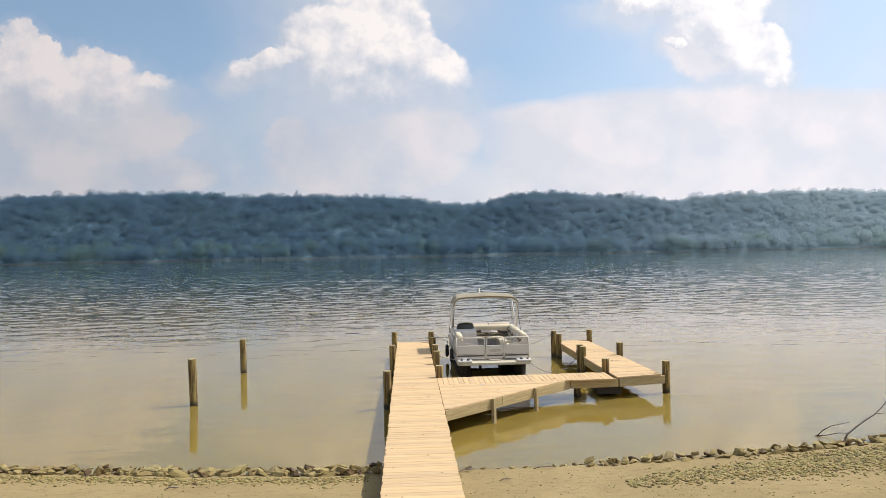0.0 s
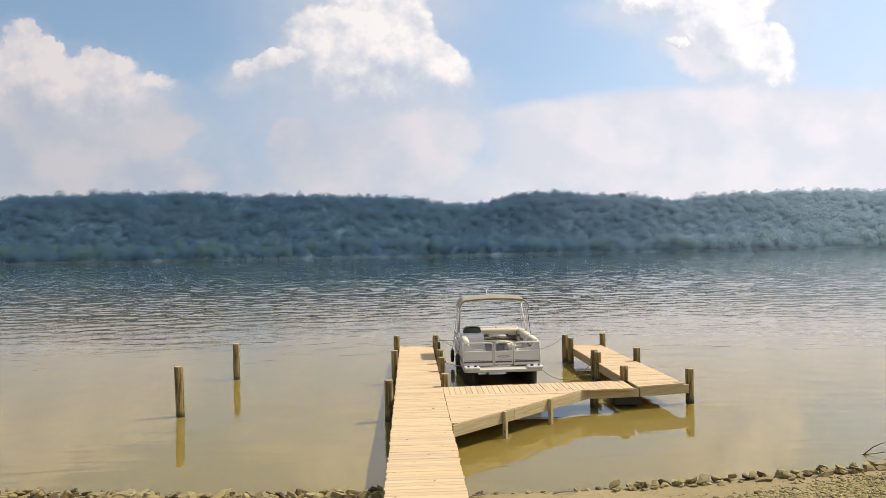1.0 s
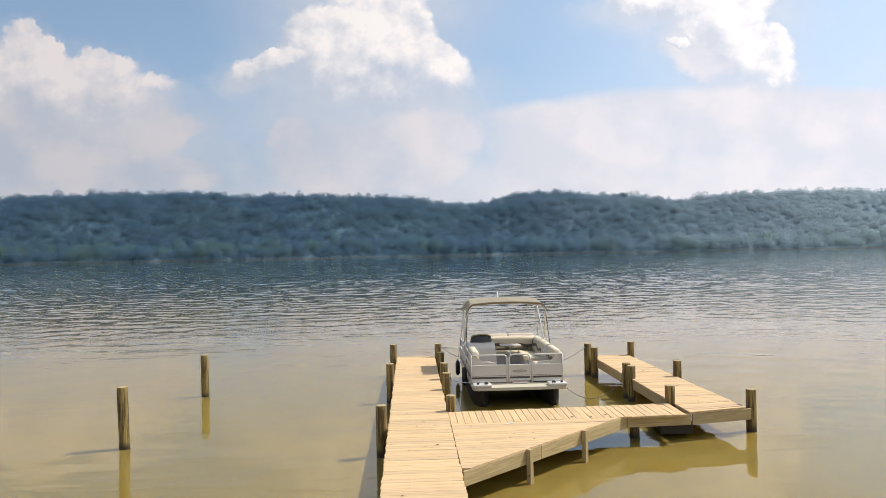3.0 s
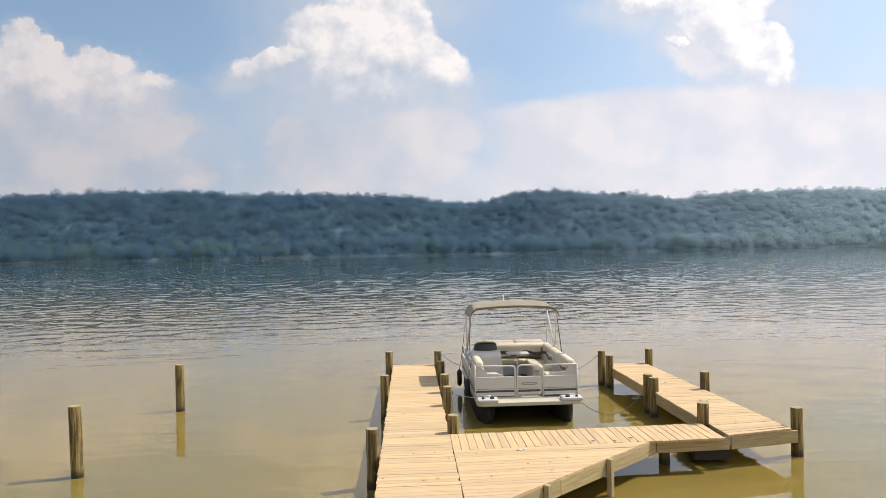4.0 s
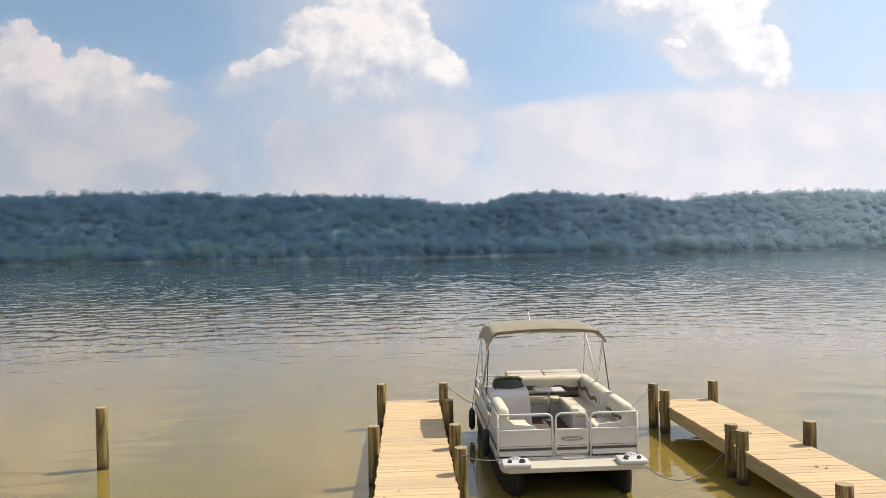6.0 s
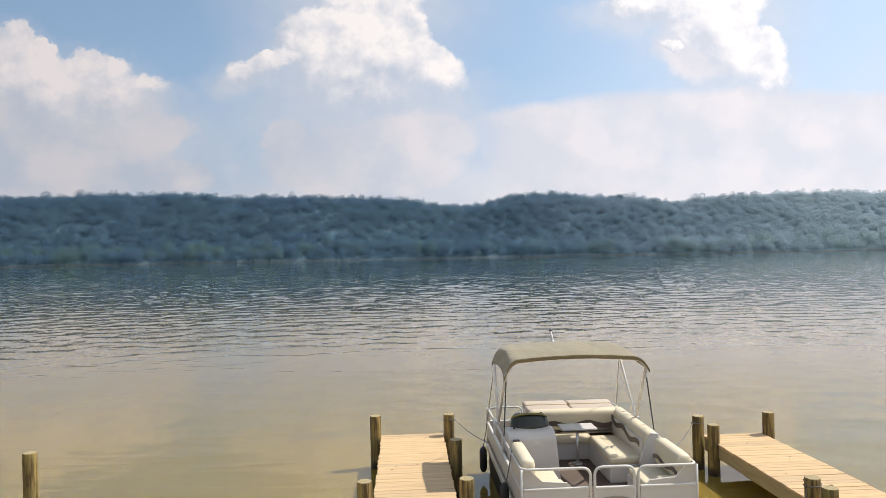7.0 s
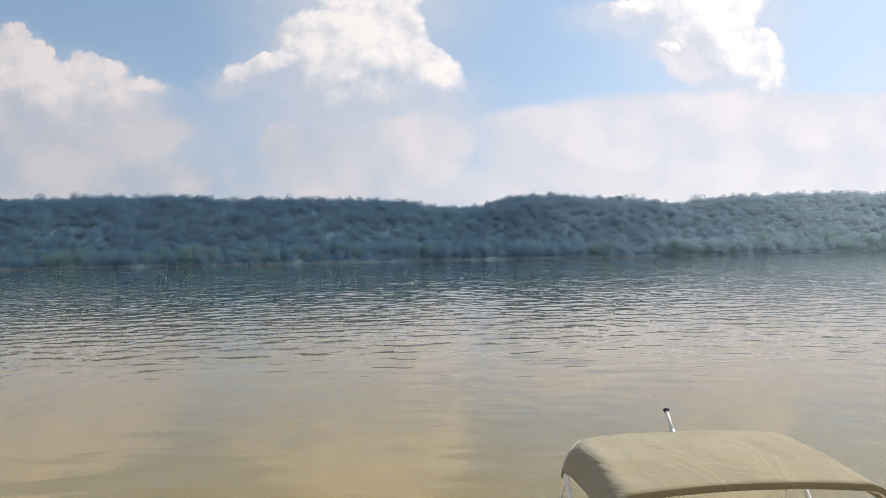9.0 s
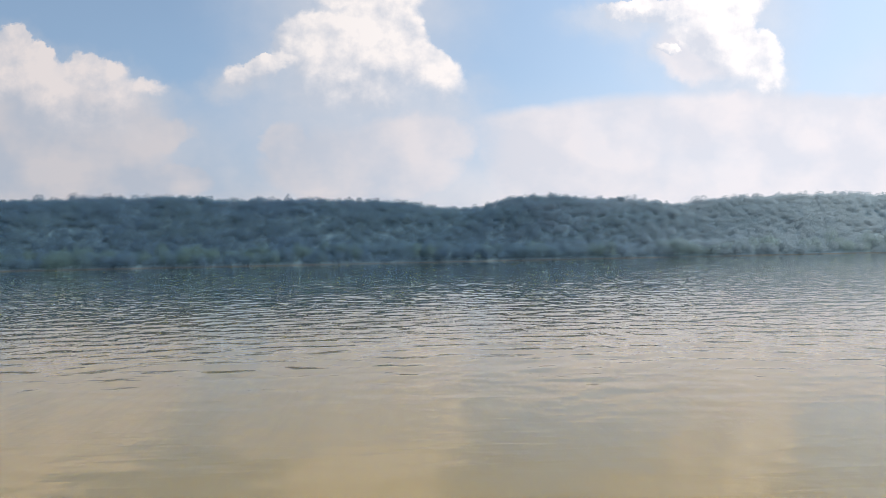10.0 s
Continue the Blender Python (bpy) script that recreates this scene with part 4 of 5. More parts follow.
def bow_seat(sign):
    """A bow seat: moulded base, cushion, and a rolled back along the side."""
    if sign < 0:
        x0, x1, y1 = BX0 + 0.06, 1.44, 22.30
        back = (BX0 + 0.02, BX0 + 0.22)
    else:
        x0, x1, y1 = 2.58, BX1 - 0.06, 22.25
        back = (BX1 - 0.22, BX1 - 0.02)
    base = bpart("bow_seat", box((x0, FENCE + 0.07, FLOOR), (x1, y1, 0.86), 0.02, 2), GELCOAT, label="cream bow seat on a white moulded base")
    cushion("seat_cushion", (x0 + 0.01, FENCE + 0.30, 0.85), (x1 + 0.01, y1 - 0.02, 0.965), CREAM, base, "cream vinyl seat cushion")
    cushion("bolster", (x0 + 0.16, FENCE + 0.07, 0.88), (x1 - 0.02, FENCE + 0.30, 1.075), CREAM, base, "rolled cream bolster across the bow end", 0.07)
    cushion("backrest", (back[0], FENCE + 0.10, 1.00), (back[1], y1 + 0.02, 1.40), CREAM, base, "rolled cream vinyl backrest", 0.085)
    xin = back[1] if sign < 0 else back[0]
    wave = [(FENCE + 0.16 + i * 0.085, 1.12 + 0.025 * math.sin(i * 0.9)) for i in range(12)]
    band = swept([(y, z + 0.03) for y, z in wave] + [(y, z - 0.03) for y, z in wave[::-1]], xin - 0.012, xin + 0.012, 0)
    bpart("accent_stripe", band, BROWN, base, "wavy dark brown stripe")


bow_seat(-1)
bow_seat(1)


def console():
    """The helm: a white moulded box with a raked, rounded top, smoked screen and switch box."""
    x0, x1 = 0.845, 1.70
    pts = [(22.86, FLOOR), (22.84, 1.29), (22.92, 1.39), (23.10, 1.42), (23.42, 1.32), (23.50, 1.05), (23.46, FLOOR)]
    bm = swept(pts, x0, x1, 0, 0.05)
    for v in bm.verts:
        if v.co.x > 1.3:
            v.co.x -= 0.11 * max(0.0, v.co.z - 0.7)
    body = bpart("console", bm, GELCOAT, label="white moulded helm console")
    bm = bmesh.new()
    rows = []
    for j in range(5):
        t = j / 4
        z = 1.375 + 0.25 * math.sin(t * 1.35)
        w = 0.325 - 0.13 * t ** 2
        ring = []
        for i in range(17):
            a = math.pi * i / 16
            ring.append(bm.verts.new((1.26 - w * math.cos(a), 23.22 - (0.24 - 0.13 * t) * math.sin(a) ** 0.7 + 0.02 * t, z)))
        rows.append(ring)
    for a, b in zip(rows, rows[1:]):
        for i in range(16):
            bm.faces.new((a[i], a[i + 1], b[i + 1], b[i]))
    bmesh.ops.recalc_face_normals(bm, faces=bm.faces)
    bmesh.ops.solidify(bm, geom=list(bm.faces), thickness=0.008)
    screen = bpart("windscreen", bm, SMOKE, body, "low wrap-round smoked acrylic windscreen", True)
    # added roll that paints the sun's highlight along the screen's top
    lip = [(1.26 - 0.285 * math.cos(math.pi * i / 16), 23.235 - 0.150 * math.sin(math.pi * i / 16) ** 0.7, 1.520 + 0.105 * math.sin(math.pi * i / 16) ** 0.8) for i in range(17)]
    bpart("screen_edge", tube(lip, 0.017, 8), SCREEN_GLOW, screen, "added olive roll in the colour of sun shining through the screen's top", True)
    bm = bmesh.new()
    ringpts = [(1.285 + 0.17 * math.cos(k * math.tau / 24), 23.60 + 0.06 * math.sin(k * math.tau / 24), 1.22 + 0.16 * math.sin(k * math.tau / 24)) for k in range(24)]
    tube(ringpts, 0.014, 8, bm, True)
    for k in (0, 8, 16):
        tube([(1.285, 23.55, 1.21), ringpts[k]], 0.010, 6, bm)
    tube([(1.285, 23.46, 1.19), (1.285, 23.56, 1.215)], 0.02, 10, bm)
    bpart("steering_wheel", bm, RUBBER, body, "black steering wheel", True)
    bm = bmesh.new()
    bmesh.ops.create_circle(bm, cap_ends=True, segments=20, radius=1.0)
    for v in bm.verts:
        v.co = Vector((1.33 + v.co.x * 0.055, 22.832 + v.co.y * 0.0, 1.20 + v.co.y * 0.022))
    up = bmesh.ops.extrude_face_region(bm, geom=list(bm.faces))
    bmesh.ops.translate(bm, verts=[v for v in up["geom"] if isinstance(v, bmesh.types.BMVert)], vec=(0, 0.02, 0))
    bmesh.ops.recalc_face_normals(bm, faces=bm.faces)
    bpart("emblem", bm, RAIL, body, "small oval emblem")
    bpart("drink_holder", box((0.93, 22.74, 1.10), (1.03, 22.85, 1.28), 0.015, 2), BROWN, body, "dark drink holder box")
    bm = tube([(0.98, 23.02, 1.41), (0.98, 22.98, 1.45)], 0.018, 10)
    tube([(0.94, 23.00, 1.45), (1.06, 22.98, 1.455)], 0.012, 8, bm)
    bpart("throttle", bm, RUBBER, body, "black control lever")


console()


def helm_seat():
    base = bpart("helm_seat", box((0.98, 23.95, FLOOR), (1.55, 24.35, 0.92), 0.03, 2), GELCOAT, label="cream helm seat behind the console")
    cushion("seat_cushion", (0.96, 23.86, 0.91), (1.57, 24.36, 1.02), CREAM, base)


helm_seat()


def lounge():
    """The L-shaped lounge: base, cushions, rolled backs with a wavy brown stripe, white end panel."""
    side = bpart("side_lounge", box((2.46, 22.72, FLOOR), (BX1 - 0.05, 24.30, 0.87), 0.02, 2), GELCOAT, label="cream side lounge on a white base")
    cushion("seat_cushion", (2.44, 22.70, 0.86), (3.02, 24.28, 0.985), CREAM, side, "cream seat cushion")
    cushion("seat_roll", (2.43, 22.71, 0.905), (2.60, 23.90, 1.03), CREAM, side, "rolled cream front edge", 0.055)
    cushion("backrest", (2.99, 22.62, 1.02), (BX1 - 0.01, 24.55, 1.39), CREAM, side, "rolled cream backrest", 0.10)
    cushion("backrest_face", (2.955, 22.70, 0.96), (3.06, 24.35, 1.25), WHITE, side, "pale lower back", 0.03)
    wave = [(22.78 + i * 0.062, 1.13 + 0.04 * math.sin(i * 0.52 + 0.6) + 0.004 * i) for i in range(26)]
    bpart("accent_stripe", swept([(y, z + 0.042) for y, z in wave] + [(y, z - 0.042) for y, z in wave[::-1]], 2.948, 2.960, 0), BROWN, side, "wavy dark brown stripe")
    end = [(2.98, FLOOR), (BX1 - 0.02, FLOOR), (BX1 - 0.02, 1.36), (3.10, 1.37), (3.03, 1.28), (2.90, 0.92)]
    bpart("end_panel", swept(end, 22.60, 22.66, 1, 0.012), GELCOAT, side, "white moulded end panel")
    for y in (23.05, 23.55, 24.05):
        bpart("seam", tube([(3.02, y, 1.32), (3.06, y, 1.382), (3.12, y, 1.394), (3.19, y, 1.37)], 0.006, 6), BROWN, side, "dark seam")
    rear = bpart("rear_lounge", box((1.68, 24.05, FLOOR), (3.0, 24.40, 0.87), 0.02, 2), GELCOAT, label="cream bench across the stern")
    cushion("seat_cushion", (1.68, 23.98, 0.86), (2.98, 24.36, 0.985), CREAM, rear, "cream seat cushion")
    cushion("backrest", (1.45, 24.28, 1.02), (3.10, 24.52, 1.39), CREAM, rear, "rolled cream backrest", 0.10)
    wave = [(1.72 + i * 0.05, 1.13 + 0.03 * math.sin(i * 0.5)) for i in range(26)]
    bpart("accent_stripe", swept([(x, z + 0.045) for x, z in wave] + [(x, z - 0.045) for x, z in wave[::-1]], 24.268, 24.280, 1), BROWN, rear, "wavy dark brown stripe")
    pad = bpart("sun_pad", box((1.46, 24.50, FLOOR), (3.10, 25.08, 1.29), 0.03, 2), GELCOAT, label="tan sun pad over a white locker")
    for x0, x1 in ((1.45, 2.262), (2.278, 3.10)):
        cushion("pad_cushion", (x0, 24.44, 1.28), (x1, 24.83, 1.385), TAN, pad, "tan vinyl pad", 0.04)
        cushion("pad_rear", (x0, 24.80, 1.30), (x1, 25.06, 1.415), TAN, pad, "tan rear pad", 0.04)
        bpart("piping", box((x0 + 0.02, 24.79, 1.375), (x1 - 0.02, 24.83, 1.405), 0.012, 2), CREAM, pad, "cream piping between the pads", True)


lounge()


def boat_table():
    top = bpart("table", box((1.90, 23.62, 1.185), (2.51, 24.03, 1.215), 0.012, 2), GELCOAT, label="small white table on a single leg")
    bpart("table_leg", tube([(2.20, 23.80, FLOOR), (2.20, 23.80, 1.19)], 0.024, 12), ALU, top, "aluminium leg", True)
    bpart("table_foot", tube([(2.20, 23.80, FLOOR), (2.20, 23.80, FLOOR + 0.02), (2.20, 23.80, FLOOR + 0.03)], 0.09, 16, radii=[0.09, 0.085, 0.03]), ALU, top)


boat_table()

CAN_L, CAN_R, CAN_0, CAN_1 = 0.80, 3.19, 22.90, 24.42


def hem(x):
    """Height of the canopy over the boat's width: a flat arch that turns down at the sides."""
    s = abs(x - 2.0) / 1.2
    return 2.60 - 0.075 * s ** 2 - (0.30 if x < 2.0 else 0.20) * max(0.0, (s - 0.80) / 0.20) ** 2.2


def canopy():
    bm = bmesh.new()
    nx, ny = 48, 20
    grid = []
    for j in range(ny + 1):
        v = j / ny
        row = []
        for i in range(nx + 1):
            u = i / nx
            a = (u - 0.5) * 2
            s = math.copysign(1 - (1 - abs(a)) ** 1.5, a)
            x = 2.0 + s * 1.195
            y = CAN_0 + v * (CAN_1 - CAN_0)
            sag = -0.040 * math.sin(math.pi * v) - 0.030 * v + 0.010 * noise.noise((x * 5, y * 1.5, 0.3)) + 0.022 * max(0.0, abs(s) - 0.55) * noise.noise((x * 11, y * 3.0, 7.3)) + 0.012 * math.sin(x * 5.0 + y * 2.4) * math.sin(math.pi * v) * noise.noise((x * 2, y * 2, 4))
            z = hem(x) - sag - 0.02 * (1 - v)
            side = max(0.0, abs(s) - 0.85) / 0.15
            x -= math.copysign(0.05 * side * math.sin(math.pi * v), s)
            z += side * 0.01 * math.sin(math.pi * v)
            row.append(bm.verts.new((x, y, z)))
        grid.append(row)
    for a, b in zip(grid, grid[1:]):
        for i in range(nx):
            bm.faces.new((a[i], a[i + 1], b[i + 1], b[i]))
    bmesh.ops.recalc_face_normals(bm, faces=bm.faces)
    bmesh.ops.solidify(bm, geom=list(bm.faces), thickness=0.008)
    top = bpart("canopy", bm, CANVAS, label="taut khaki canvas sun canopy", smooth=True)
    for y in (CAN_0, CAN_1):
        pts = []
        for i in range(33):
            a = (i / 32 - 0.5) * 2
            x = 2.0 + math.copysign(1 - (1 - abs(a)) ** 1.5, a) * 1.195
            pts.append((x, y, hem(x) - (0.045 if y == CAN_0 else 0.030)))
        bm = bmesh.new()
        rows = [[bm.verts.new((p[0], p[1] + dy, p[2] + dz)) for p in pts] for dy, dz in ((-0.012, 0.032), (-0.014, -0.022), (0.012, -0.022), (0.012, 0.025))]
        for a, b in zip(rows, rows[1:]):
            for i in range(32):
                bm.faces.new((a[i], a[i + 1], b[i + 1], b[i]))
        bmesh.ops.recalc_face_normals(bm, faces=bm.faces)
        bpart("hem", bm, CANVAS, top, "folded canvas hem", True)
    # hoops from one pivot a side, straps to the rails
    for y in (CAN_0 + 0.02, CAN_1 - 0.02):
        arch = [(x, y, hem(x) - 0.055) for x in np.linspace(CAN_L + 0.05, CAN_R - 0.05, 25)]
        legs = [(BX0 + 0.02, 23.70, 1.34)] + [tuple(map(float, p)) for p in arch] + [(BX1 - 0.02, 23.70, 1.34)]
        bpart("hoop", tube(legs, 0.023, 10), POLE, top, "aluminium canopy hoop", True)
    for x, dx in ((CAN_L + 0.05, BX0), (CAN_R - 0.05, BX1)):
        bpart("strap", tube([(x, CAN_0 + 0.02, 2.22), (dx, 22.86, 1.33)], 0.010, 6), STRAP, top, "black webbing strap")
        bpart("brace", tube([(x, CAN_1 - 0.03, 2.24), (dx, 24.90, 1.34)], 0.011, 8), ALU, top, "thin aluminium brace", True)
        bpart("pivot", box((dx - 0.03, 23.64, 1.32), (dx + 0.03, 23.76, 1.385), 0.01, 2), ALU, top)
    for x in (CAN_L + 0.05, CAN_R - 0.05):
        bpart("corner_fitting", tube([(x, CAN_0 + 0.02, 2.30), (x, CAN_0 + 0.03, 2.18)], 0.02, 10), GELCOAT, top, "white corner fitting")


canopy()

lamp = bpart("stern_light", tube([(1.920, 24.37, 2.63), (1.925, 24.54, 2.80)], 0.017, 12), GELCOAT, label="white stick light with a black cap", smooth=True)
bpart("lamp_cap", tube([(1.925, 24.535, 2.79), (1.926, 24.552, 2.812), (1.926, 24.556, 2.818)], 0.03, 14, radii=[0.027, 0.032, 0.02]), RUBBER, lamp, "black cap", True)
bpart("lamp_clip", tube([(1.919, 24.35, 2.60), (1.920, 24.385, 2.645)], 0.026, 10), ALU, lamp, "metal clip", True)


def motor():
    """The outboard behind the stern rail."""
    cowl = bpart("outboard_motor", box((1.84, 25.30, 0.62), (2.18, 25.78, 1.02), 0.09, 4), RUBBER, label="dark outboard motor on the stern", smooth=True)
    bpart("motor_leg", box((1.96, 25.42, -0.55), (2.06, 25.62, 0.64), 0.03, 2), RUBBER, cowl)


motor()


# ---------------------------------------------------------------- fenders and ropes
def sagging(a, b, drop, n=18):
    a, b = Vector(a), Vector(b)
    return [a.lerp(b, i / n) + Vector((0, 0, -drop * 4 * (i / n) * (1 - i / n))) for i in range(n + 1)]


def fender(x, y, z0, z1, tie):
    e = empty("boat_fender", x, y, z0, "black cylindrical boat fender hanging from the side rail", "fender", "boat fenders")
    bm = tube([(0, 0, 0), (0, 0, 0.03), (0, 0, 0.08), (0, 0, z1 - z0 - 0.08), (0, 0, z1 - z0 - 0.03), (0, 0, z1 - z0)], 0.07, 16,
              radii=[0.025, 0.05, 0.07, 0.07, 0.05, 0.02])
    part("fender_body", bm, RUBBER, e, smooth=True)
    part("fender_line", tube([(0, 0, z1 - z0 - 0.01), (0.05, 0.0, (tie - z0) * 0.6), (BX0 - x, 0, tie - z0)], 0.008, 6), ROPE, e, "thin line")


fender(0.67, 22.05, 0.36, 0.86, 1.33)
fender(0.67, 24.90, 0.14, 0.62, 1.33)


def rope(points, label, name="mooring_rope", r=0.008):
    bm = tube(points, r, 8)
    tagged(part(name, bm, ROPE, smooth=True), label, "rope", "mooring ropes")


def coil(x, y, z, r=0.116, turns=1):
    return [(x + r * math.cos(k * 0.45), y + r * math.sin(k * 0.45), z + 0.011 * k * 0.45) for k in range(int(14 * turns))]


rope(coil(0.09, 25.88, 0.88) + sagging((0.22, 25.8, 0.92), (0.77, 24.75, 0.72), 0.05), "grey mooring rope from a dock post to the boat's stern quarter")
rope(coil(4.87, 25.10, 0.84) + sagging((4.76, 25.02, 0.90), (3.24, 22.9, 0.78), 0.10), "grey mooring rope from a dock post to the boat's side")
rope(coil(0.08, 20.30, 0.86) + sagging((0.20, 20.32, 0.84), (0.82, 20.86, 0.64), 0.03), "grey mooring rope from a dock post to the bow cleat")
rope(sagging((3.05, 20.90, 0.66), (4.90, 21.42, 0.50), 0.50, 26) + sagging((4.89, 21.40, 0.50), (4.93, 21.46, 0.80), -0.02, 4) + coil(5.05, 21.50, 0.80, 0.12, 1.5), "slack grey mooring rope hanging low over the water")


# ---------------------------------------------------------------- the bank: rocks, gravel, driftwood
def rock_meshes(n):
    """Broken slabs: blocks cut by random planes."""
    out = []
    for k in range(n):
        bm = bmesh.new()
        r = random.Random(40 + k)
        bmesh.ops.create_cube(bm, size=2.0)
        bmesh.ops.subdivide_edges(bm, edges=list(bm.edges), cuts=2, use_grid_fill=True)
        cuts = [(Vector((r.gauss(0, 1), r.gauss(0, 1), r.gauss(0, 0.7))).normalized(), r.uniform(0.62, 0.95)) for _ in range(9)]
        for v in bm.verts:
            for nrm, d in cuts:
                over = v.co.dot(nrm) - d
                if over > 0:
                    v.co -= nrm * over
            v.co += Vector((r.uniform(-1, 1), r.uniform(-1, 1), r.uniform(-1, 1))) * 0.05
            v.co.z *= 0.62
        me = bpy.data.meshes.new("rock")
        bm.to_mesh(me)
        bm.free()
        me.materials.append(ROCK)
        out.append(me)
    return out


def build_rocks():
    rnd = random.Random(5)
    forms = rock_meshes(12)

    def place(x, y, s, lift=0.0):
        ob = new("rock", rnd.choice(forms))
        z = max(ground_height(x, y), -0.04)
        ob.matrix_world = pose(x, y, z + s * 0.22 + lift, rnd.uniform(-26, 26), rnd.uniform(-26, 26), rnd.uniform(-60, 60)) @ Matrix.Diagonal((s * rnd.uniform(0.9, 1.7), s * rnd.uniform(0.7, 1.1), s * rnd.uniform(0.6, 1.15), 1))
        tagged(ob, "angular tan sandstone slab lying along the water's edge", "rock", "shoreline rocks")

    x = -11.5
    while x < -1.35:
        for row in range(3):
            s = rnd.uniform(0.050, 0.090) if rnd.random() < 0.75 else rnd.uniform(0.09, 0.125)
            place(x + rnd.uniform(-0.08, 0.08), shore(x) + 0.02 - row * 0.085 + rnd.uniform(-0.04, 0.04), s, (0.080, 0.045, 0.0)[row] * rnd.uniform(0.5, 1.2))
        x += rnd.uniform(0.125, 0.20)
    x = 0.05
    while x < 10.4:
        few = x < 2.6
        for row in range(1 if few else 3):
            s = rnd.uniform(0.030, 0.060) if few else rnd.uniform(0.045, 0.100)
            if few and rnd.random() < 0.1:
                continue
            place(x + rnd.uniform(-0.1, 0.1), shore(x) - 0.01 - row * 0.10 + rnd.uniform(-0.05, 0.05), s * 0.92, 0.0 if few else (0.05, 0.04, 0.0)[row] * rnd.uniform(0.3, 1.3))
        x += rnd.uniform(0.11, 0.20) if few else rnd.uniform(0.16, 0.27)


def build_gravel():
    """The loose pebbles on the bank as one mesh."""
    rnd = random.Random(9)
    bm = bmesh.new()
    bmesh.ops.create_icosphere(bm, subdivisions=1, radius=1.0)
    bm.verts.index_update()
    v0 = np.array([v.co[:] for v in bm.verts])
    f0 = np.array([[v.index for v in f.verts] for f in bm.faces])
    bm.free()
    spots = []
    for _ in range(9500):
        x = 3.0 + 10.5 * rnd.random() ** 0.8
        mid = 9.75 + 0.21 * (x - 3.2)
        wide = 0.30 + 0.15 * max(0.0, x - 3.2)
        y = rnd.gauss(mid, max(0.12, wide * 0.45))
        if y < shore(x) - 0.35:
            spots.append((x, y, 0.010 + 0.036 * rnd.random() ** 1.8))
    for _ in range(5200):
        x = rnd.uniform(-13.5, -1.6)
        y = shore(x) - 0.34 - abs(rnd.gauss(0, 0.22))
        spots.append((x, y, 0.006 + 0.034 * rnd.random() ** 2.8))
    for _ in range(1500):
        x = rnd.uniform(-13, 13)
        spots.append((x, rnd.uniform(8.5, shore(x) - 0.2), rnd.uniform(0.006, 0.018)))
    co, tri, base = [], [], 0
    for x, y, s in spots:
        w = v0 * [s * rnd.uniform(0.8, 1.5), s * rnd.uniform(0.7, 1.2), s * rnd.uniform(0.4, 0.75)] * (1 + 0.25 * np.array([[rnd.uniform(-1, 1)] for _ in v0]))
        a = rnd.uniform(0, math.tau)
        c, sn = math.cos(a), math.sin(a)
        w = np.stack([w[:, 0] * c - w[:, 1] * sn + x, w[:, 0] * sn + w[:, 1] * c + y, w[:, 2] + ground_height(x, y) + s * 0.22], 1)
        co.append(w)
        tri.append(f0 + base)
        base += len(v0)
    me = bpy.data.meshes.new("gravel")
    me.from_pydata(np.concatenate(co).tolist(), [], np.concatenate(tri).tolist())
    me.materials.append(GRAVEL)
    tagged(new("gravel", me), "loose mixed pebbles strewn over the sandy bank", "gravel", kind="stuff")


def build_branch():
    e = empty("fallen_branch", 8.67, 12.42, 0.0, "thin bare dead branch rising out of the shallow water", "branch")

    def stem(pts, r0, r1, name):
        n = len(pts)
        bm = tube([Vector(p) - e.location for p in pts], r0, 8, radii=[r0 + (r1 - r0) * i / (n - 1) for i in range(n)])
        part(name, bm, BRANCH, e, smooth=True)

    stem([(8.55, 12.38, -0.1), (8.70, 12.42, 0.08), (8.88, 12.46, 0.19), (9.14, 12.5, 0.345), (9.42, 12.6, 0.44), (9.66, 12.7, 0.56), (9.85, 12.8, 0.68), (10.3, 12.95, 0.90)], 0.022, 0.011, "limb")
    stem([(9.5, 12.62, 0.47), (9.75, 12.66, 0.44), (10.0, 12.7, 0.43)], 0.008, 0.004, "twig")
    stem([(8.15, 12.66, 0.0), (8.22, 12.5, 0.18), (8.36, 12.45, 0.27), (8.55, 12.46, 0.30), (8.80, 12.5, 0.325)], 0.012, 0.006, "twig")
    stem([(8.12, 12.68, 0.0), (8.32, 12.60, 0.03), (8.55, 12.52, 0.09), (8.74, 12.45, 0.10)], 0.010, 0.008, "twig")


def driftwood(x, y, turn, long):
    e = empty("driftwood", x, y, ground_height(x, y), "short grey-brown stick of driftwood on the bank", "driftwood", "driftwood sticks")
    bm = tube([(-long / 2, 0, 0.02), (-long * 0.15, 0.03, 0.035), (long * 0.2, -0.01, 0.04), (long / 2, 0.03, 0.02)], 0.010, 8, radii=[0.007, 0.011, 0.010, 0.005])
    part("stick", bm, BRANCH, e, smooth=True)
    part("twig", tube([(long * 0.1, 0, 0.035), (long * 0.25, 0.08, 0.07)], 0.008, 6, radii=[0.006, 0.003]), BRANCH, e)
    e.rotation_euler.z = radians(turn)


for x, y, turn, long in ((0.25, 10.92, 25, 0.4), (1.75, 10.93, 8, 0.45), (0.9, 10.2, 15, 0.22), (-5.1, 10.35, 12, 0.24)):
    driftwood(x, y, turn, long)

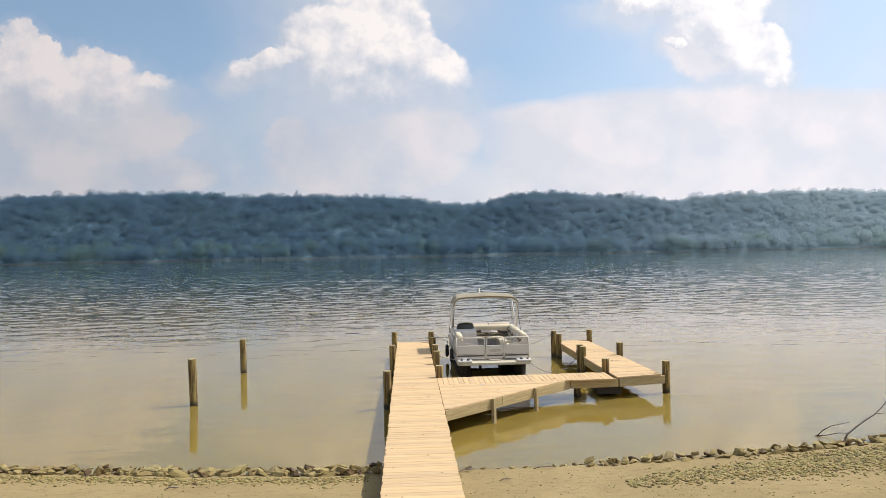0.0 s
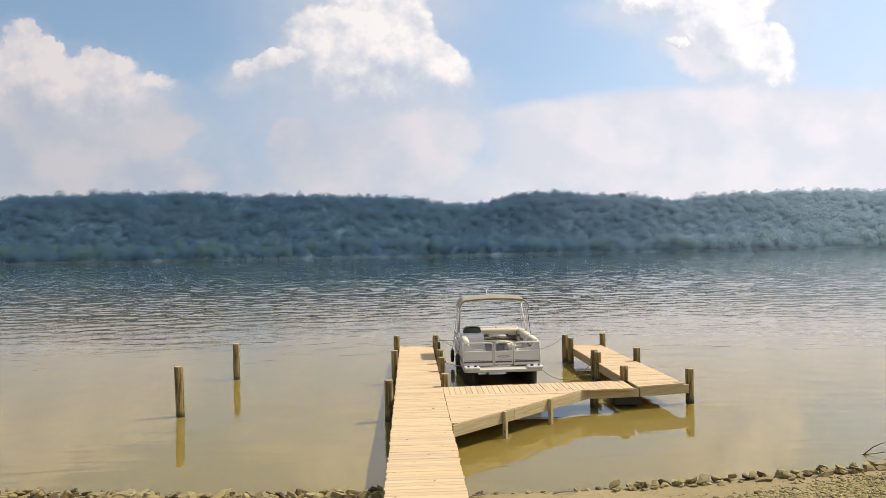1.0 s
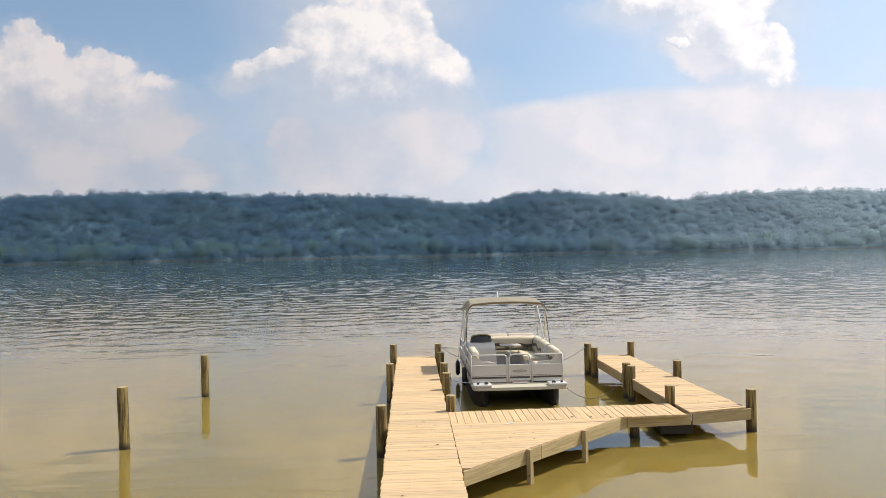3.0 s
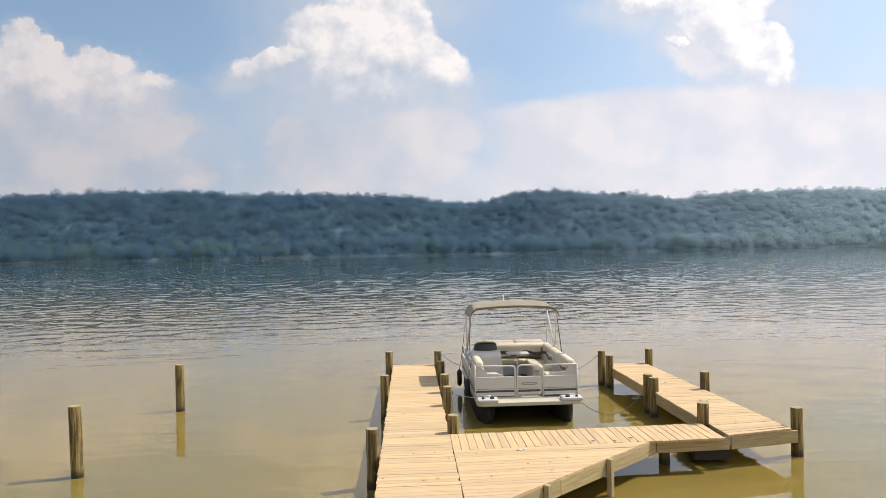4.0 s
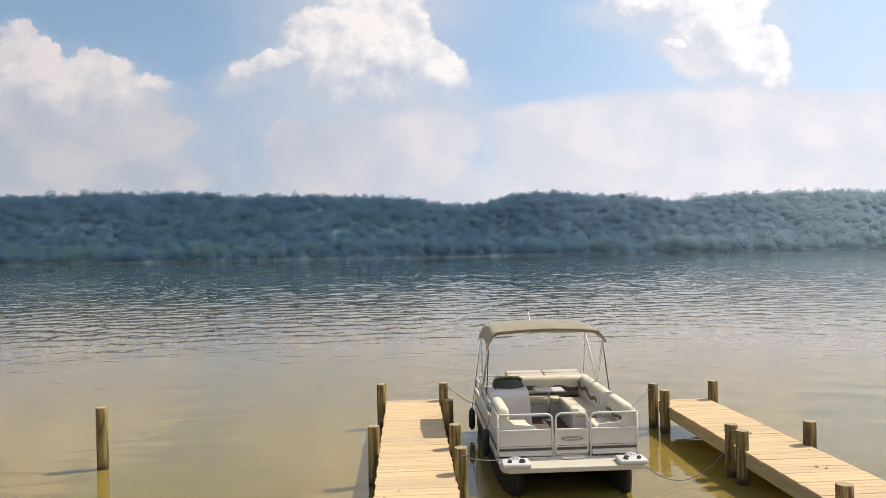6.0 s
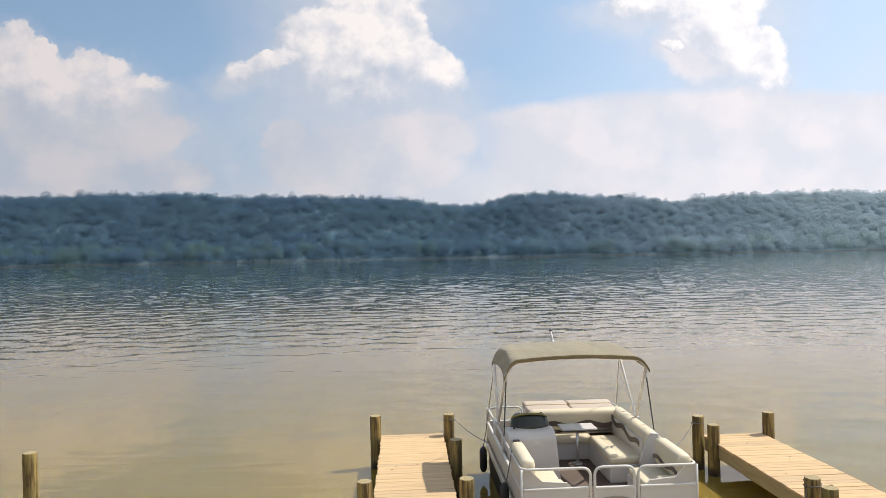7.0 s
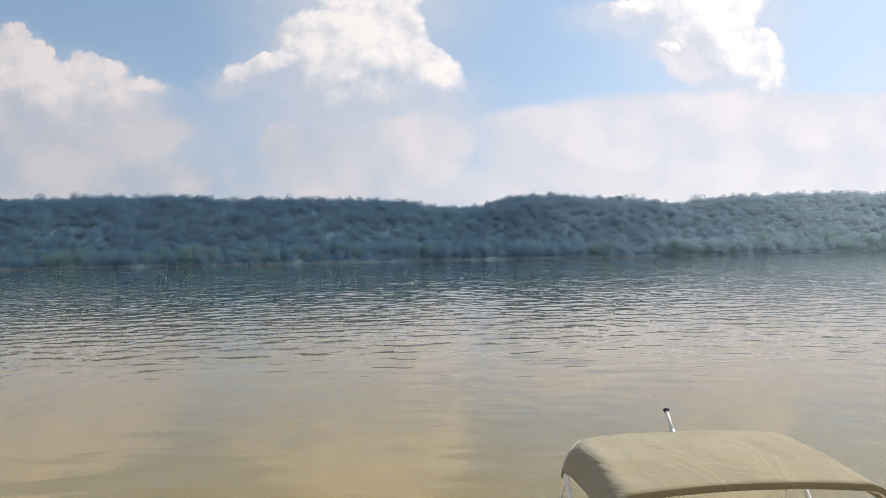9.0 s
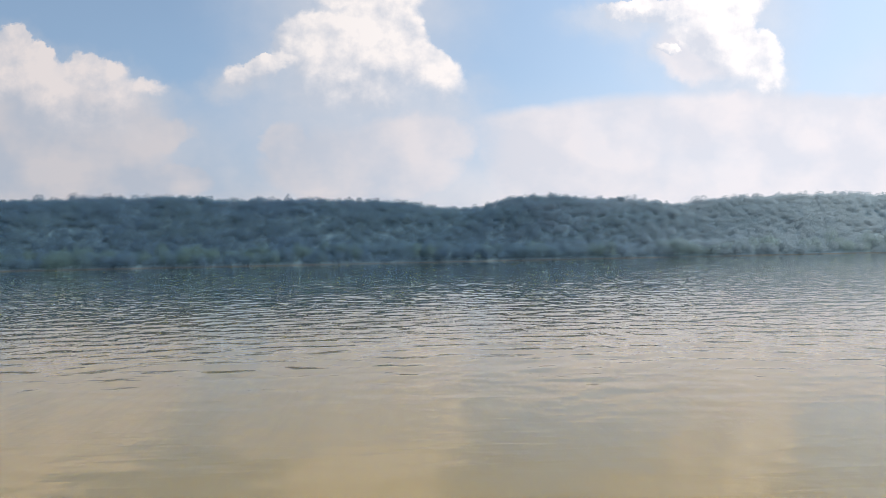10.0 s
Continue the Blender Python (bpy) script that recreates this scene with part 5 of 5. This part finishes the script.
def fallen_leaf(x, y, size, turn):
    bm = bmesh.new()
    rim = [(0.0, -1.0), (0.42, -0.45), (0.5, 0.15), (0.25, 0.7), (0.0, 1.0), (-0.28, 0.66), (-0.52, 0.1), (-0.4, -0.5)]
    low = [bm.verts.new((a * size, b * size, 0.004 + size * 0.5 * (abs(a) ** 1.5))) for a, b in rim]
    top = [bm.verts.new(v.co + Vector((0, 0, 0.0025))) for v in low]
    bm.faces.new(top)
    bm.faces.new(low[::-1])
    for k in range(len(rim)):
        bm.faces.new((low[k - 1], low[k], top[k], top[k - 1]))
    ob = part("fallen_leaf", bm, DEAD_LEAF)
    ob.matrix_world = pose(x, y, 0.603, 0, 0, turn)
    tagged(ob, "small curled brown dead leaf lying on the dock boards", "leaf", "fallen leaves")


for x, y, size, turn in ((5.73, 20.0, 0.042, 30), (5.84, 19.9, 0.036, 110), (3.23, 17.10, 0.045, 70), (2.90, 16.95, 0.04, -20), (3.28, 16.86, 0.038, 150), (2.51, 16.99, 0.04, 45), (5.70, 22.11, 0.045, 10),
                         (-0.35, 15.2, 0.03, 80), (-0.95, 12.6, 0.028, 20), (-0.5, 10.1, 0.026, 140)):
    fallen_leaf(x, y, size, turn)

def paper_scrap(x, y, turn):
    """A small crumpled scrap of white paper."""
    bm = bmesh.new()
    n = 5
    rows = [[bm.verts.new(((i / n - 0.5) * 0.15, (j / n - 0.5) * 0.08, 0.006 + 0.012 * abs(noise.noise((i * 0.9, j * 1.1, 2.0))))) for i in range(n + 1)] for j in range(n + 1)]
    for a, b in zip(rows, rows[1:]):
        for i in range(n):
            bm.faces.new((a[i], a[i + 1], b[i + 1], b[i]))
    bmesh.ops.solidify(bm, geom=list(bm.faces), thickness=0.002)
    ob = part("paper_scrap", bm, PAPER)
    ob.matrix_world = pose(x, y, 0.603, 0, 0, turn)
    tagged(ob, "small crumpled scrap of white paper lying on the dock boards", "paper")


paper_scrap(1.16, 16.60, 12)

build_rocks()
build_gravel()
build_branch()


# ---------------------------------------------------------------- deck boards
def build_boards():
    rnd = random.Random(21)
    pier = [rect_board(PIER_R - PIER_L, WIDE, rnd) for _ in range(6)]
    y = PIER_NEAR
    while y < PIER_FAR - 0.05:
        lay(rnd.choice(pier), BOARD_X, (PIER_L + PIER_R) / 2 + rnd.uniform(-0.012, 0.012), y + WIDE / 2, rnd)
        y += WIDE + rnd.choice((0.002, 0.003, 0.004, 0.005, 0.013))
    # the arm's last boards fan out towards its skewed end
    fan = lambda yy: 0.33 * max(0.0, 1 - (yy - ARM_NEAR) / 2.4) ** 1.5
    side = lambda yy: ARM_R + 0.15 * (ARM_FAR - yy) / 7.9
    y = ARM_NEAR + 0.06
    first = True
    while y < ARM_FAR - 0.05:
        j = rnd.uniform(-0.008, 0.008)
        a, b = (ARM_L + j, y), (side(y) + j, y + fan(y))
        wide = WIDE * (1 - 0.36 * 1.5 / 2.4 * max(0.0, 1 - (y - ARM_NEAR) / 2.4) ** 0.5)
        mx, my = (a[0] + b[0]) / 2, (a[1] + b[1]) / 2 + WIDE / 2
        outline = [(a[0] - mx, a[1] - my), (b[0] - mx, b[1] - my), (b[0] - mx, b[1] - my + wide), (a[0] - mx, a[1] - my + WIDE)]
        lay(board_mesh(outline), BOARD_X, mx, my, rnd, 1.2)
        y += WIDE + (0.035 if first else rnd.choice((0.004, 0.006, 0.008, 0.012)))
        first = False
    strip = [rect_board(WIDE, STRIP_1 - STRIP_0, rnd) for _ in range(5)]
    x = PIER_R + 0.012
    while x + WIDE < ARM_L - 0.004:
        yc = (STRIP_0 + STRIP_1) / 2 + SKEW * x
        lay(rnd.choice(strip), BOARD_Y, x + WIDE / 2, yc + rnd.uniform(-0.008, 0.008), rnd)
        x += WIDE + rnd.choice((0.005, 0.007, 0.009))
    y = STRIP_0 - 0.006 - WIDE
    while y > INNER[1] - 0.02:
        k = lambda yy: max(0.03, INNER[0] + (yy - INNER[1]) / (KINK[1] - SKEW * KINK[0] - INNER[1]) * (KINK[0] - INNER[0])) + 0.03
        x0 = PIER_R + 0.010
        xa, xb = k(y), k(y + WIDE)
        mid = (x0 + (xa + xb) / 2) / 2
        b = WIDE / 2
        lay(board_mesh([(px - mid, py + SKEW * (px - mid)) for px, py in ((x0, -b), (xa, -b), (xb, b), (x0, b))]), BOARD_X, mid, y + b + SKEW * mid, rnd, 0.6)
        y -= WIDE + rnd.choice((0.004, 0.006, 0.009))


build_boards()
